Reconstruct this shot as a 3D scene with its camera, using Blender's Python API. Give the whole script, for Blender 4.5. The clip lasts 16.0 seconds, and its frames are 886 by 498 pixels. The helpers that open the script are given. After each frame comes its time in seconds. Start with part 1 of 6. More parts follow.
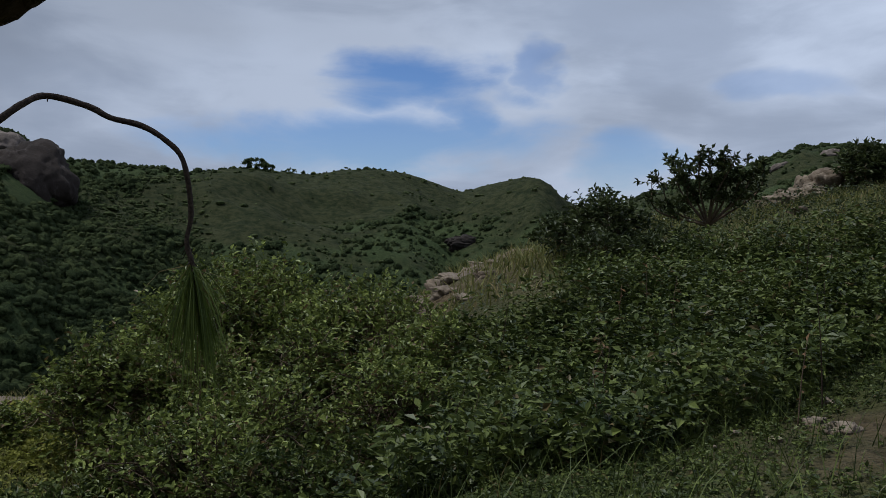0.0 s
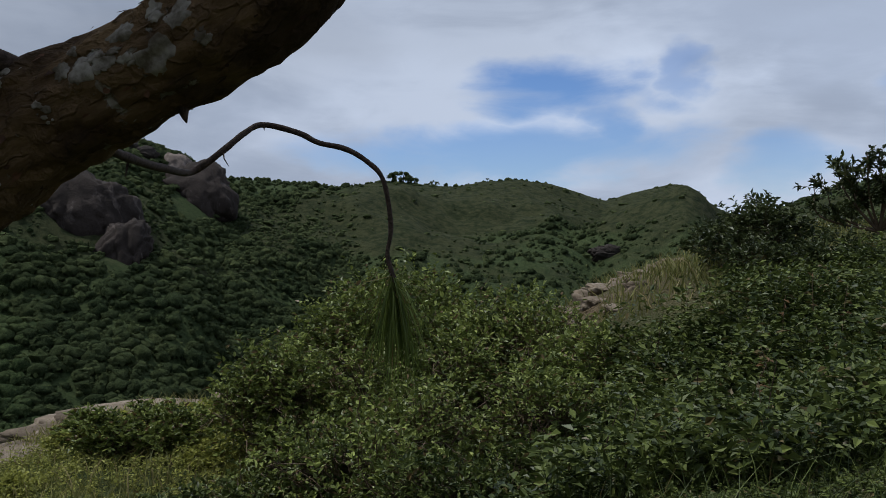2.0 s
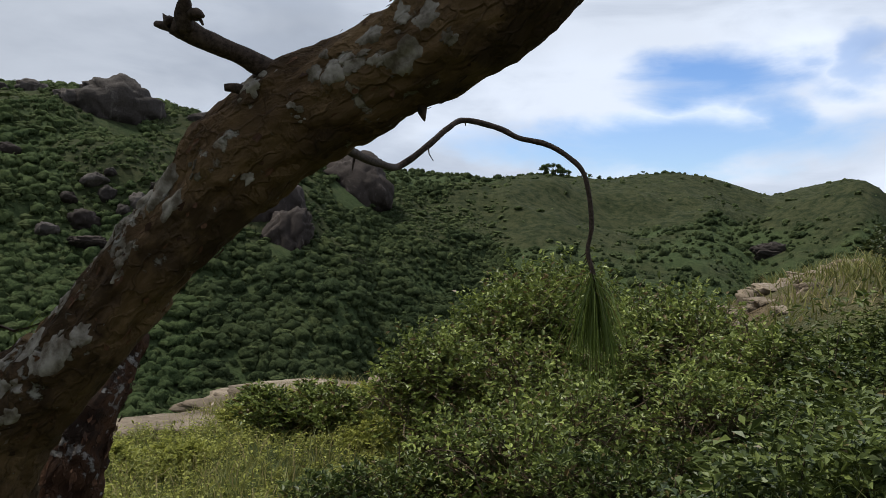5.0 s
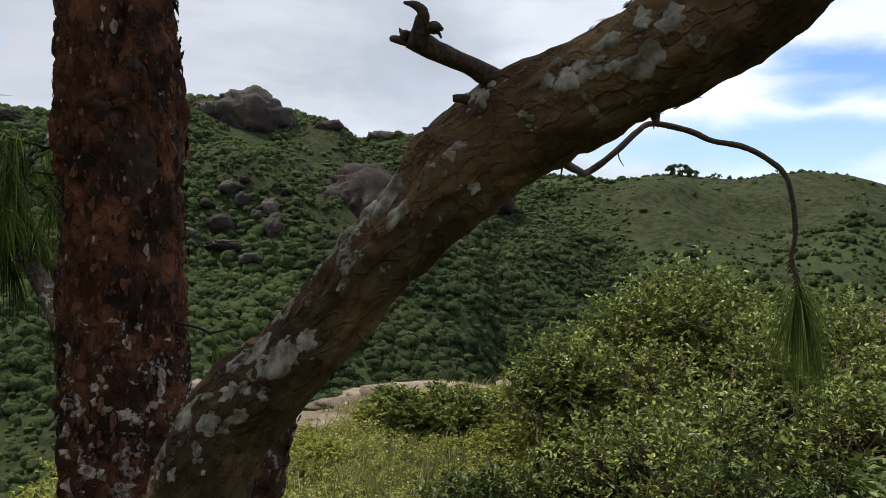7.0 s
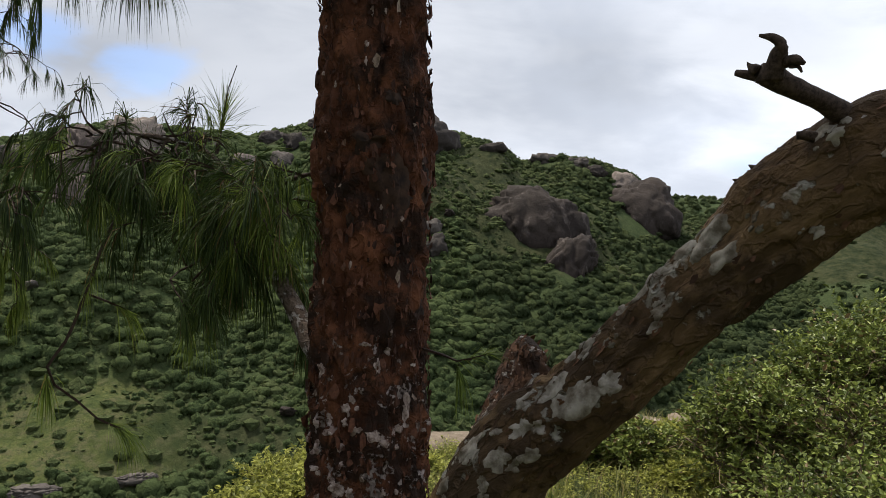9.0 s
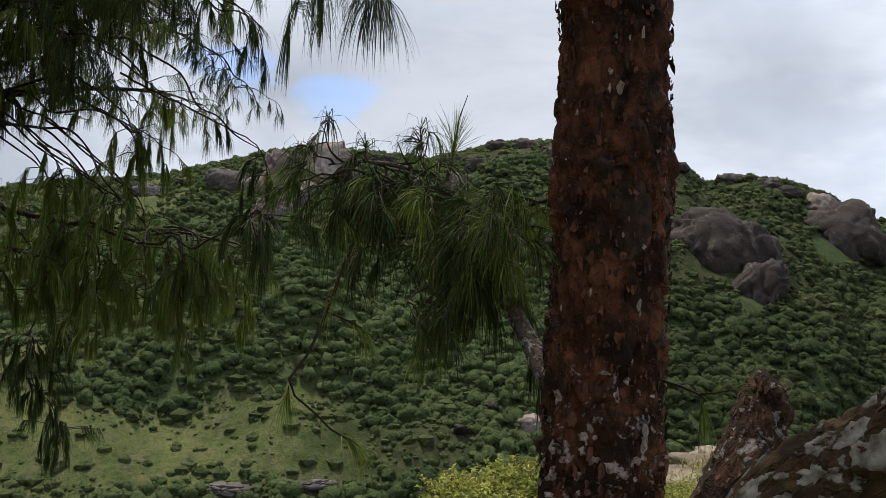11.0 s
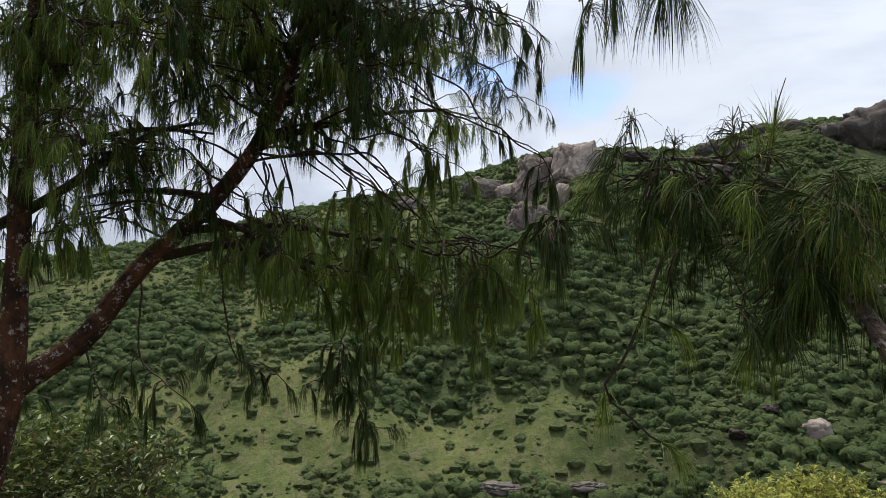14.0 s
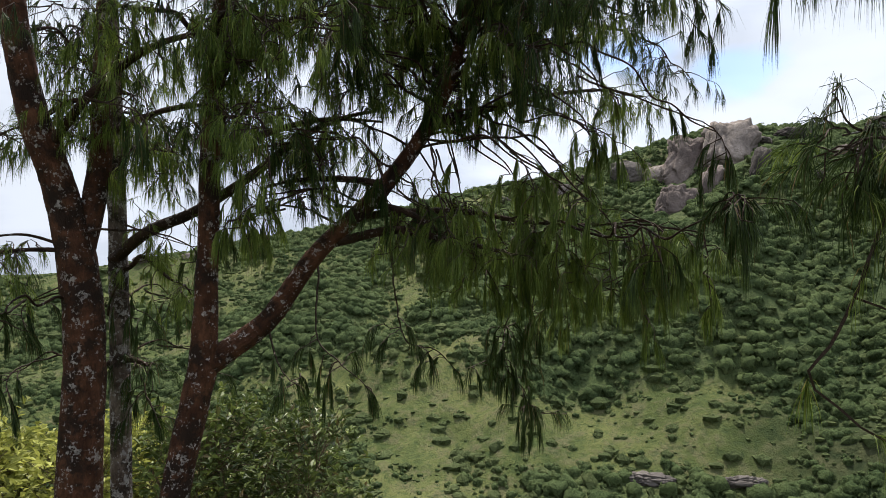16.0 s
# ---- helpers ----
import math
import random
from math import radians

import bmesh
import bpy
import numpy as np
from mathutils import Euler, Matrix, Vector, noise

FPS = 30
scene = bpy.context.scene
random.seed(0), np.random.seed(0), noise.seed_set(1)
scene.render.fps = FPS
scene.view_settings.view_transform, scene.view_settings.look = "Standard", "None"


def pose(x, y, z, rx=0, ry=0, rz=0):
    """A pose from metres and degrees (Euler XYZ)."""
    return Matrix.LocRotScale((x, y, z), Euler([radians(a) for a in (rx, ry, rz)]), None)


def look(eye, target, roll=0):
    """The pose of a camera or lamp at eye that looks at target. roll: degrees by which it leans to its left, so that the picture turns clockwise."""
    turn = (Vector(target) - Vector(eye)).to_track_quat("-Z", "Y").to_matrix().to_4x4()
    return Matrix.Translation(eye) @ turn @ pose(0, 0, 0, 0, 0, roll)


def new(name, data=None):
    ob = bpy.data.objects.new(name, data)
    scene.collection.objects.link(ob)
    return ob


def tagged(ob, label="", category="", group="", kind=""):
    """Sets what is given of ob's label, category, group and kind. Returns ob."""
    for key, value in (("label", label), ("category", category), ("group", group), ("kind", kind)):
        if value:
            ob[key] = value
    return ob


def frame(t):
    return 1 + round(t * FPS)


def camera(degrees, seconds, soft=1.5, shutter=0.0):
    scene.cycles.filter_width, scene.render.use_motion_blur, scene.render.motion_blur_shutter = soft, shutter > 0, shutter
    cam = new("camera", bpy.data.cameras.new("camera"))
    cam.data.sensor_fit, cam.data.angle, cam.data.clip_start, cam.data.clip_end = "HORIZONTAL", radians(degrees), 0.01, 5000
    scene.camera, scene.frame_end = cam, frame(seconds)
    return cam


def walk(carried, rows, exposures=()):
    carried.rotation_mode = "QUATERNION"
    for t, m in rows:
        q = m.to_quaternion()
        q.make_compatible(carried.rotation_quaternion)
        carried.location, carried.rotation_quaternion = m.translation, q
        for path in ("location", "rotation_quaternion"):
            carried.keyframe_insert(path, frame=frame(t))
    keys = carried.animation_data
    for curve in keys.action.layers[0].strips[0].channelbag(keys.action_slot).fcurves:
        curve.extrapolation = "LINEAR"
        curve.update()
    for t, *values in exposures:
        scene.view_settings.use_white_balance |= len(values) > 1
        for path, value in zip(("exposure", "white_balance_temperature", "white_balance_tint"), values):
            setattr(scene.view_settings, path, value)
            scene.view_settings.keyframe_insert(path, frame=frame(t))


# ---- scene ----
cam = camera(57.7, 16.0, soft=0.4)
PATH = [
    (0, (0.0, 0.0, 1.5), (0.065, 1.998, 1.445), 0.1),
    (0.5, (-0.018, -0.013, 1.491), (-0.048, 1.986, 1.438), -0.1),
    (1, (-0.033, -0.043, 1.494), (-0.169, 1.952, 1.452), -0.6),
    (1.5, (-0.056, -0.083, 1.498), (-0.276, 1.905, 1.465), -0.7),
    (2, (-0.089, -0.078, 1.504), (-0.375, 1.901, 1.477), -0.6),
    (2.5, (-0.105, -0.087, 1.507), (-0.444, 1.884, 1.48), -0.4),
    (3, (-0.118, -0.092, 1.503), (-0.512, 1.869, 1.468), -0.3),
    (5.5, (-0.22, -0.111, 1.513), (-0.945, 1.753, 1.466), 0.7),
    (6, (-0.255, -0.127, 1.514), (-1.059, 1.704, 1.468), 0.6),
    (6.5, (-0.285, -0.138, 1.519), (-1.149, 1.666, 1.474), 0.5),
    (7, (-0.323, -0.149, 1.518), (-1.246, 1.625, 1.476), 0.4),
    (7.5, (-0.367, -0.16, 1.519), (-1.348, 1.583, 1.483), 0.3),
    (8, (-0.408, -0.19, 1.519), (-1.477, 1.499, 1.496), 0.4),
    (8.5, (-0.456, -0.215, 1.529), (-1.616, 1.414, 1.52), 1.0),
    (9, (-0.522, -0.24, 1.538), (-1.777, 1.317, 1.542), 2.0),
    (11.5, (-0.649, -0.382, 1.55), (-2.276, 0.781, 1.592), 2.7),
    (12, (-0.68, -0.393, 1.556), (-2.369, 0.676, 1.598), 2.1),
    (12.5, (-0.711, -0.406, 1.544), (-2.462, 0.561, 1.574), 1.4),
    (13, (-0.721, -0.45, 1.546), (-2.529, 0.406, 1.572), 1.0),
    (13.5, (-0.731, -0.489, 1.548), (-2.575, 0.287, 1.571), 0.7),
    (14, (-0.733, -0.507, 1.549), (-2.605, 0.196, 1.572), 0.3),
    (14.5, (-0.741, -0.546, 1.549), (-2.643, 0.071, 1.576), -0.1),
    (15, (-0.762, -0.586, 1.542), (-2.691, -0.06, 1.562), 0.1),
    (15.5, (-0.781, -0.603, 1.537), (-2.733, -0.165, 1.541), 0.0),
    (16, (-0.793, -0.628, 1.532), (-2.761, -0.27, 1.521), -0.3),
]
EXPOSURES = [(0.0, -0.98, 5700, 10), (3.0, -0.57, 5950, 10), (5.5, -0.07, 6300, 9), (7.0, 0.16, 6450, 9), (8.5, 0.24, 6600, 10), (11.5, 0.20, 6400, 10), (13.5, 0.36, 6350, 10), (16.0, 0.68, 6350, 10)]
walk(cam, [(t, look(eye, target, roll)) for t, eye, target, roll in PATH], EXPOSURES)

# gaps in the cloud: bearing to the left, height, half width and half height in degrees
SKY_GAPS = [(0.0, 10.0, 7.0, 2.4, 1.0), (4.0, 5.8, 14.0, 2.4, 0.9), (-8.3, 11.2, 1.7, 1.5, 0.6), (59.0, 11.6, 2.8, 1.8, 0.5), (66.0, 12.6, 3.6, 1.6, 0.5), (-24.5, 9.3, 4.0, 1.2, 0.4), (-15.0, 4.6, 4.0, 2.2, 0.8), (-3.5, 7.5, 2.6, 3.6, 0.9)]
# brighter and greyer banks in the cloud: bearing, height, half width and half height in degrees, weight
SKY_BANKS = [(20.0, 9.5, 6.0, 3.0, 0.06), (-26.0, 12.0, 10.0, 4.0, 0.22), (-10.0, 14.0, 8.0, 3.0, 0.12), (6.0, 14.5, 12.0, 2.2, -0.10), (-15.0, 7.5, 6.0, 1.8, -0.10), (22.0, 14.0, 8.0, 4.0, -0.18), (45.0, 12.0, 16.0, 8.0, -0.24), (68.0, 14.0, 10.0, 5.0, -0.08), (2.0, 7.7, 6.0, 0.7, 0.15)]
CLOUD = 0.88
# ---------------------------------------------------------------- light
SUN_AZ, SUN_EL = -85.0, 62.0          # degrees to the right of the first view, degrees up
sun_data = bpy.data.lights.new("sun", "SUN")
sun_data.energy, sun_data.angle, sun_data.color = 5.0, radians(5), (1.0, 0.94, 0.83)
sun = new("sun", sun_data)
sun_way = Vector((math.sin(radians(SUN_AZ)) * math.cos(radians(SUN_EL)), math.cos(radians(SUN_AZ)) * math.cos(radians(SUN_EL)), math.sin(radians(SUN_EL))))
sun.matrix_world = look(sun_way * 50, (0, 0, 0))


class Nodes:
    """A short way to write node trees."""

    def __init__(self, tree):
        self.tree = tree
        tree.nodes.clear()

    def add(self, kind, links=None, out=0, operation="", use_clamp=False, interpolation_type="", feature="", attribute_name=""):
        n = self.tree.nodes.new(kind)
        if operation:
            n.operation = operation
        if use_clamp:
            n.use_clamp = True
        if interpolation_type:
            n.interpolation_type = interpolation_type
        if feature:
            n.feature = feature
        if attribute_name:
            n.attribute_name = attribute_name
        for k, v in (links or {}).items():
            if isinstance(v, bpy.types.NodeSocket):
                self.tree.links.new(v, n.inputs[k])
            else:
                n.inputs[k].default_value = v
        return n.outputs[out] if len(n.outputs) else None

    def math(self, op, a, b=0.0, clamp=False):
        return self.add("ShaderNodeMath", {0: a, 1: b}, operation=op, use_clamp=clamp)

    def ramp(self, value, lo, hi, to_lo=0.0, to_hi=1.0):
        return self.add("ShaderNodeMapRange", {0: value, 1: lo, 2: hi, 3: to_lo, 4: to_hi}, interpolation_type="SMOOTHSTEP")

    def mix(self, f, a, b, blend="MIX"):
        n = self.tree.nodes.new("ShaderNodeMix")
        n.data_type, n.blend_type = "RGBA", blend
        for k, v in ((0, f), (6, a), (7, b)):
            if isinstance(v, bpy.types.NodeSocket):
                self.tree.links.new(v, n.inputs[k])
            else:
                n.inputs[k].default_value = v if k == 0 else (*v, 1.0)
        return n.outputs[2]

    def noise(self, vector, scale, detail=4.0, rough=0.55, distortion=0.0):
        return self.add("ShaderNodeTexNoise", {"Vector": vector, "Scale": scale, "Detail": detail, "Roughness": rough, "Distortion": distortion})


# sky: blue with broken cloud, and the gaps that the cloud leaves
world = bpy.data.worlds.new("sky")
scene.world = world
world.use_nodes = True
N = Nodes(world.node_tree)
where = N.add("ShaderNodeTexCoord")
parts3 = N.tree.nodes.new("ShaderNodeSeparateXYZ")
N.tree.links.new(where, parts3.inputs[0])
az_node = N.math("DEGREES", N.math("ARCTAN2", N.math("MULTIPLY", parts3.outputs[0], -1.0), parts3.outputs[1]))
el_node = N.math("DEGREES", N.math("ARCSINE", parts3.outputs[2]))
stretch = N.add("ShaderNodeMapping", {0: where, 1: (0.7, 0.2, 0.4), 3: (1.0, 1.0, 1.9)})
wisp = N.noise(N.add("ShaderNodeMapping", {0: where, 1: (0.7, 0.2, 0.4), 3: (1.0, 1.0, 3.2)}), 5.5, 7.0, 0.58, 0.4)
broad = N.noise(stretch, 2.6, 4.0, 0.5, 0.3)
warp = N.tree.nodes.new("ShaderNodeTexNoise")
N.tree.links.new(stretch, warp.inputs["Vector"])
warp.inputs["Scale"].default_value, warp.inputs["Detail"].default_value = 7.0, 5.0
warp_xyz = N.tree.nodes.new("ShaderNodeSeparateXYZ")
N.tree.links.new(warp.outputs[1], warp_xyz.inputs[0])
az_node = N.math("ADD", az_node, N.math("MULTIPLY", N.math("SUBTRACT", warp_xyz.outputs[0], 0.5), 9.0))
el_node = N.math("ADD", el_node, N.math("MULTIPLY", N.math("SUBTRACT", warp_xyz.outputs[1], 0.5), 4.5))
gap = None
banks = 0.0


def oval(a0, e0, wa, we):
    d1 = N.math("POWER", N.math("ABSOLUTE", N.math("DIVIDE", N.math("SUBTRACT", az_node, a0), wa)), 2.0)
    d2 = N.math("POWER", N.math("ABSOLUTE", N.math("DIVIDE", N.math("SUBTRACT", el_node, e0), we)), 2.0)
    return N.math("SUBTRACT", 1.0, N.math("ADD", d1, d2))


wisps = N.math("MULTIPLY", N.math("SUBTRACT", wisp, 0.5), 2.2)
for a0, e0, wa, we, share in SKY_GAPS:
    one = N.ramp(N.math("ADD", oval(a0, e0, wa, we), wisps), -0.35, 1.0, 0.0, share)
    gap = one if gap is None else N.math("MAXIMUM", gap, one)
for a0, e0, wa, we, weight in SKY_BANKS:
    banks = N.math("ADD", banks, N.ramp(N.math("ADD", oval(a0, e0, wa, we), wisps), -1.2, 1.0, 0.0, weight))
# the cloud thins overhead, where the sun comes through
gap = N.math("MAXIMUM", gap, N.ramp(N.math("ADD", el_node, N.math("MULTIPLY", wisp, 10.0)), 32.0, 62.0, 0.0, 0.2))
sky_tex = N.tree.nodes.new("ShaderNodeTexSky")
sky_tex.sky_type, sky_tex.sun_disc = "NISHITA", False
sky_tex.air_density, sky_tex.dust_density, sky_tex.ozone_density = 1.0, 0.1, 6.0
sky_tex.sun_elevation, sky_tex.sun_rotation = radians(SUN_EL), radians(SUN_AZ)
blue = N.add("ShaderNodeBackground", {0: N.mix(1.0, sky_tex.outputs[0], (0.95, 0.96, 1.08), "MULTIPLY"), 1: 0.145})
shade = N.ramp(N.math("ADD", N.math("MULTIPLY", broad, 0.65), N.math("MULTIPLY", wisp, 0.35)), 0.38, 0.60)
cloud_colour = N.mix(shade, (0.54, 0.59, 0.685), (0.81, 0.86, 0.955))
cloud = N.add("ShaderNodeBackground", {0: cloud_colour, 1: N.math("MULTIPLY", N.math("MULTIPLY", CLOUD, N.ramp(el_node, 12.0, 70.0, 1.0, 1.35)), N.math("ADD", N.math("ADD", N.math("ADD", 1.0, banks), N.math("MULTIPLY", parts3.outputs[0], 0.16)), N.math("MULTIPLY", parts3.outputs[1], 0.34)))})
both = N.add("ShaderNodeMixShader", {0: gap, 1: cloud, 2: blue})
N.add("ShaderNodeOutputWorld", {0: both})


# ---------------------------------------------------------------- materials
def material(name):
    m = bpy.data.materials.new(name)
    m.use_nodes = True
    return m, Nodes(m.node_tree)


def finish(n, colour, rough=0.8, bump=None, bump_size=0.01, strength=0.6, specular=0.3, trans=0.0):
    links = {"Base Color": colour, "Roughness": rough, "Specular IOR Level": specular}
    if bump is not None:
        links["Normal"] = n.add("ShaderNodeBump", {"Height": bump, "Distance": bump_size, "Strength": strength})
    shader = n.add("ShaderNodeBsdfPrincipled", links)
    if trans:
        thin = n.add("ShaderNodeBsdfTranslucent", {0: colour})
        shader = n.add("ShaderNodeMixShader", {0: trans, 1: shader, 2: thin})
    n.add("ShaderNodeOutputMaterial", {0: shader})


def bark_material(name, base, light, lichen_colour, lichen_low, lichen_amount, plates=30.0, top_side=0.0, spot=1.0, stains=0.88):
    m, n = material(name)
    at = n.add("ShaderNodeAttribute", attribute_name="bark", out=1)
    long_way = n.add("ShaderNodeMapping", {0: at, 3: (1.0, 1.0, 0.30)})
    wobble = n.noise(at, 9.0, 4.0)
    shifted = n.add("ShaderNodeVectorMath", {0: long_way, 1: n.add("ShaderNodeVectorMath", {0: n.add("ShaderNodeTexNoise", {"Vector": at, "Scale": 30.0, "Detail": 4.0}, out=1), 3: 0.045}, operation="SCALE")}, operation="ADD")
    crack = n.add("ShaderNodeTexVoronoi", {"Vector": shifted, "Scale": plates, "Randomness": 1.0}, feature="DISTANCE_TO_EDGE")
    cell = n.add("ShaderNodeTexVoronoi", {"Vector": shifted, "Scale": plates}, out=1)
    cell_v = n.add("ShaderNodeSeparateColor", {0: cell})
    grain = n.noise(n.add("ShaderNodeMapping", {0: at, 3: (1.0, 1.0, 0.45)}), 55.0, 7.0, 0.7)
    colour = n.mix(n.ramp(wobble, 0.35, 0.65), base, light)
    colour = n.mix(n.math("MULTIPLY", cell_v, 0.5), colour, tuple(c * 0.55 for c in base))
    colour = n.mix(n.ramp(grain, 0.3, 0.75, 0.0, 0.55), colour, tuple(c * 0.45 for c in base))
    stain = n.ramp(n.noise(at, 6.5, 7.0, 0.68), 0.46, 0.58, 0.0, stains)
    colour = n.mix(stain, colour, (0.018, 0.012, 0.009))
    colour = n.mix(n.ramp(n.math("ADD", crack, n.math("MULTIPLY", n.math("SUBTRACT", wobble, 0.45), 0.35)), 0.0, 0.045, 0.32, 0.0), colour, (0.012, 0.008, 0.006))
    sep = n.tree.nodes.new("ShaderNodeSeparateXYZ")
    n.tree.links.new(at, sep.inputs[0])
    spots = n.math("ADD", n.math("MULTIPLY", n.noise(at, 7.0 * spot, 3.0, 0.5), 0.5), n.math("MULTIPLY", n.noise(at, 28.0 * spot, 5.0, 0.65), 0.5))
    low = n.ramp(sep.outputs[2], lichen_low[0], lichen_low[1], 0.0, 0.13)
    side = n.math("MULTIPLY", sep.outputs[1], top_side)
    spots = n.math("ADD", n.math("SUBTRACT", spots, low), side)
    patch = n.ramp(spots, 0.60 - lichen_amount, 0.64 - lichen_amount)
    edge = n.ramp(n.noise(at, 60.0, 4.0), 0.35, 0.7, 0.35, 1.0)
    lich = n.mix(n.ramp(n.noise(at, 30.0, 5.0), 0.35, 0.7), lichen_colour, tuple(c * 0.6 for c in lichen_colour))
    colour = n.mix(n.math("MULTIPLY", patch, edge), colour, lich)
    height = n.math("ADD", n.math("MULTIPLY", n.ramp(crack, 0.0, 0.12), 0.22), n.math("ADD", n.math("MULTIPLY", grain, 0.75), n.math("MULTIPLY", patch, 0.25)))
    finish(n, colour, 0.85, height, 0.016, 1.0, 0.12)
    return m


BARK = bark_material("pine_bark", (0.070, 0.026, 0.013), (0.215, 0.086, 0.043), (0.50, 0.42, 0.39), (1.8, 2.35), 0.060, 34.0, 0.0, 2.2)
LIMB_BARK = bark_material("limb_bark", (0.108, 0.066, 0.033), (0.225, 0.145, 0.075), (0.36, 0.345, 0.30), (5.0, 6.0), 0.020, 34.0, 0.5, 1.6, 0.6)
STUB_BARK = bark_material("split_bark", (0.045, 0.022, 0.012), (0.095, 0.048, 0.026), (0.36, 0.34, 0.31), (5.0, 6.0), 0.03, 34.0, 0.3, 1.6)
FAR_BARK = bark_material("young_pine_bark", (0.062, 0.026, 0.014), (0.135, 0.060, 0.032), (0.48, 0.44, 0.41), (3.5, 6.0), 0.045, 40.0, 0.0, 2.0)
BOUGH_BARK = bark_material("young_bough_bark", (0.034, 0.019, 0.012), (0.085, 0.050, 0.033), (0.40, 0.37, 0.34), (3.5, 6.0), 0.02, 40.0, 0.0, 2.0)
GREY_BARK = bark_material("grey_pine_bark", (0.12, 0.085, 0.066), (0.24, 0.19, 0.155), (0.52, 0.49, 0.47), (3.5, 6.0), 0.08, 40.0, 0.0, 1.8)


def twig_material(name, base, light, size=160.0):
    m, n = material(name)
    at = n.add("ShaderNodeTexCoord", out=3)
    g = n.noise(at, size, 5.0, 0.65)
    finish(n, n.mix(n.ramp(g, 0.3, 0.7), base, light), 0.85, g, 0.002, 0.7, 0.2)
    return m


TWIG = twig_material("pine_twig", (0.020, 0.013, 0.010), (0.07, 0.045, 0.033))
DEAD = twig_material("dead_wood", (0.018, 0.012, 0.009), (0.075, 0.052, 0.038))
STEM = twig_material("shrub_stem", (0.055, 0.038, 0.025), (0.18, 0.13, 0.085))


def leaf_material(name, dark, light, dry=None, rough=0.5, trans=0.3, dry_share=0.06):
    m, n = material(name)
    geo = n.add("ShaderNodeNewGeometry", out=8)
    place = n.add("ShaderNodeNewGeometry", out=0)
    patch = n.noise(place, 1.1, 3.0)
    f = n.math("ADD", n.math("MULTIPLY", n.math("POWER", geo, 1.7), 0.75), n.math("MULTIPLY", n.ramp(patch, 0.3, 0.7), 0.25))
    colour = n.mix(f, tuple(c * 0.62 for c in dark), tuple(c * 1.18 for c in light))
    if dry:
        colour = n.mix(n.ramp(n.math("FRACT", n.math("MULTIPLY", geo, 17.3)), 1.0 - dry_share, 1.0 - dry_share + 0.02), colour, dry)
    grain = n.noise(place, 70.0, 3.0)
    colour = n.mix(n.ramp(grain, 0.3, 0.8, 0.0, 0.3), colour, tuple(c * 0.5 for c in dark))
    finish(n, colour, rough, None, specular=0.2, trans=trans)
    return m


NEEDLE = leaf_material("pine_needles", (0.016, 0.034, 0.008), (0.062, 0.092, 0.019), (0.14, 0.09, 0.035), 0.7, 0.25, 0.04)
NEEDLE_YOUNG = leaf_material("fresh_pine_needles", (0.050, 0.094, 0.013), (0.195, 0.245, 0.044), (0.16, 0.12, 0.04), 0.6, 0.4, 0.03)
NEEDLE_TIP = leaf_material("bright_pine_needles", (0.075, 0.120, 0.022), (0.200, 0.250, 0.055), (0.20, 0.15, 0.05), 0.5, 0.45, 0.05)
LEAF_BUSH = leaf_material("shrub_leaves", (0.064, 0.096, 0.021), (0.300, 0.346, 0.088), (0.14, 0.095, 0.042), 0.40, 0.22, 0.09)
LEAF_TREE = leaf_material("dark_shrub_leaves", (0.026, 0.042, 0.013), (0.110, 0.130, 0.048), None, 0.40, 0.2)
LEAF_HERB = leaf_material("herb_leaves", (0.029, 0.052, 0.011), (0.155, 0.186, 0.046), (0.13, 0.10, 0.04), 0.45, 0.2, 0.05)
LEAF_LIGHT = leaf_material("bright_shrub_leaves", (0.170, 0.192, 0.036), (0.430, 0.430, 0.105), None, 0.5, 0.4)
GRASS = leaf_material("grass_blades", (0.110, 0.130, 0.028), (0.260, 0.250, 0.080), (0.32, 0.26, 0.12), 0.6, 0.3, 0.2)


def canopy_material(name, dark, light):
    m, n = material(name)
    geo = n.add("ShaderNodeNewGeometry", out=8)
    place = n.add("ShaderNodeNewGeometry", out=0)
    stand, tuft_n, leaf_n = n.noise(place, 0.04, 3.0), n.noise(place, 0.55, 4.0, 0.6), n.noise(place, 2.2, 4.0, 0.65)
    f = n.math("ADD", n.math("MULTIPLY", geo, 0.45), n.math("MULTIPLY", n.ramp(stand, 0.35, 0.65), 0.55))
    colour = n.mix(f, dark, light)
    colour = n.mix(n.ramp(tuft_n, 0.54, 0.34, 0.0, 0.45), colour, tuple(c * 0.5 for c in dark))
    colour = n.mix(n.ramp(leaf_n, 0.42, 0.70, 0.0, 0.5), colour, tuple(c * 1.25 for c in light))
    finish(n, colour, 0.9, n.math("ADD", tuft_n, n.math("MULTIPLY", leaf_n, 0.6)), 1.2, 1.0, 0.05, 0.35)
    return m


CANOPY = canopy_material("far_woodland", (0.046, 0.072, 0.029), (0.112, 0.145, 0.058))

# the same woodland with cloud shade put into its colour
CANOPY_SHADED = canopy_material("shaded_woodland", (0.030, 0.047, 0.021), (0.082, 0.104, 0.043))
SCRUB = canopy_material("far_scrub", (0.060, 0.084, 0.033), (0.125, 0.148, 0.062))
DEAD_LEAF = leaf_material("dry_leaves", (0.10, 0.055, 0.025), (0.22, 0.13, 0.06), None, 0.7, 0.2)


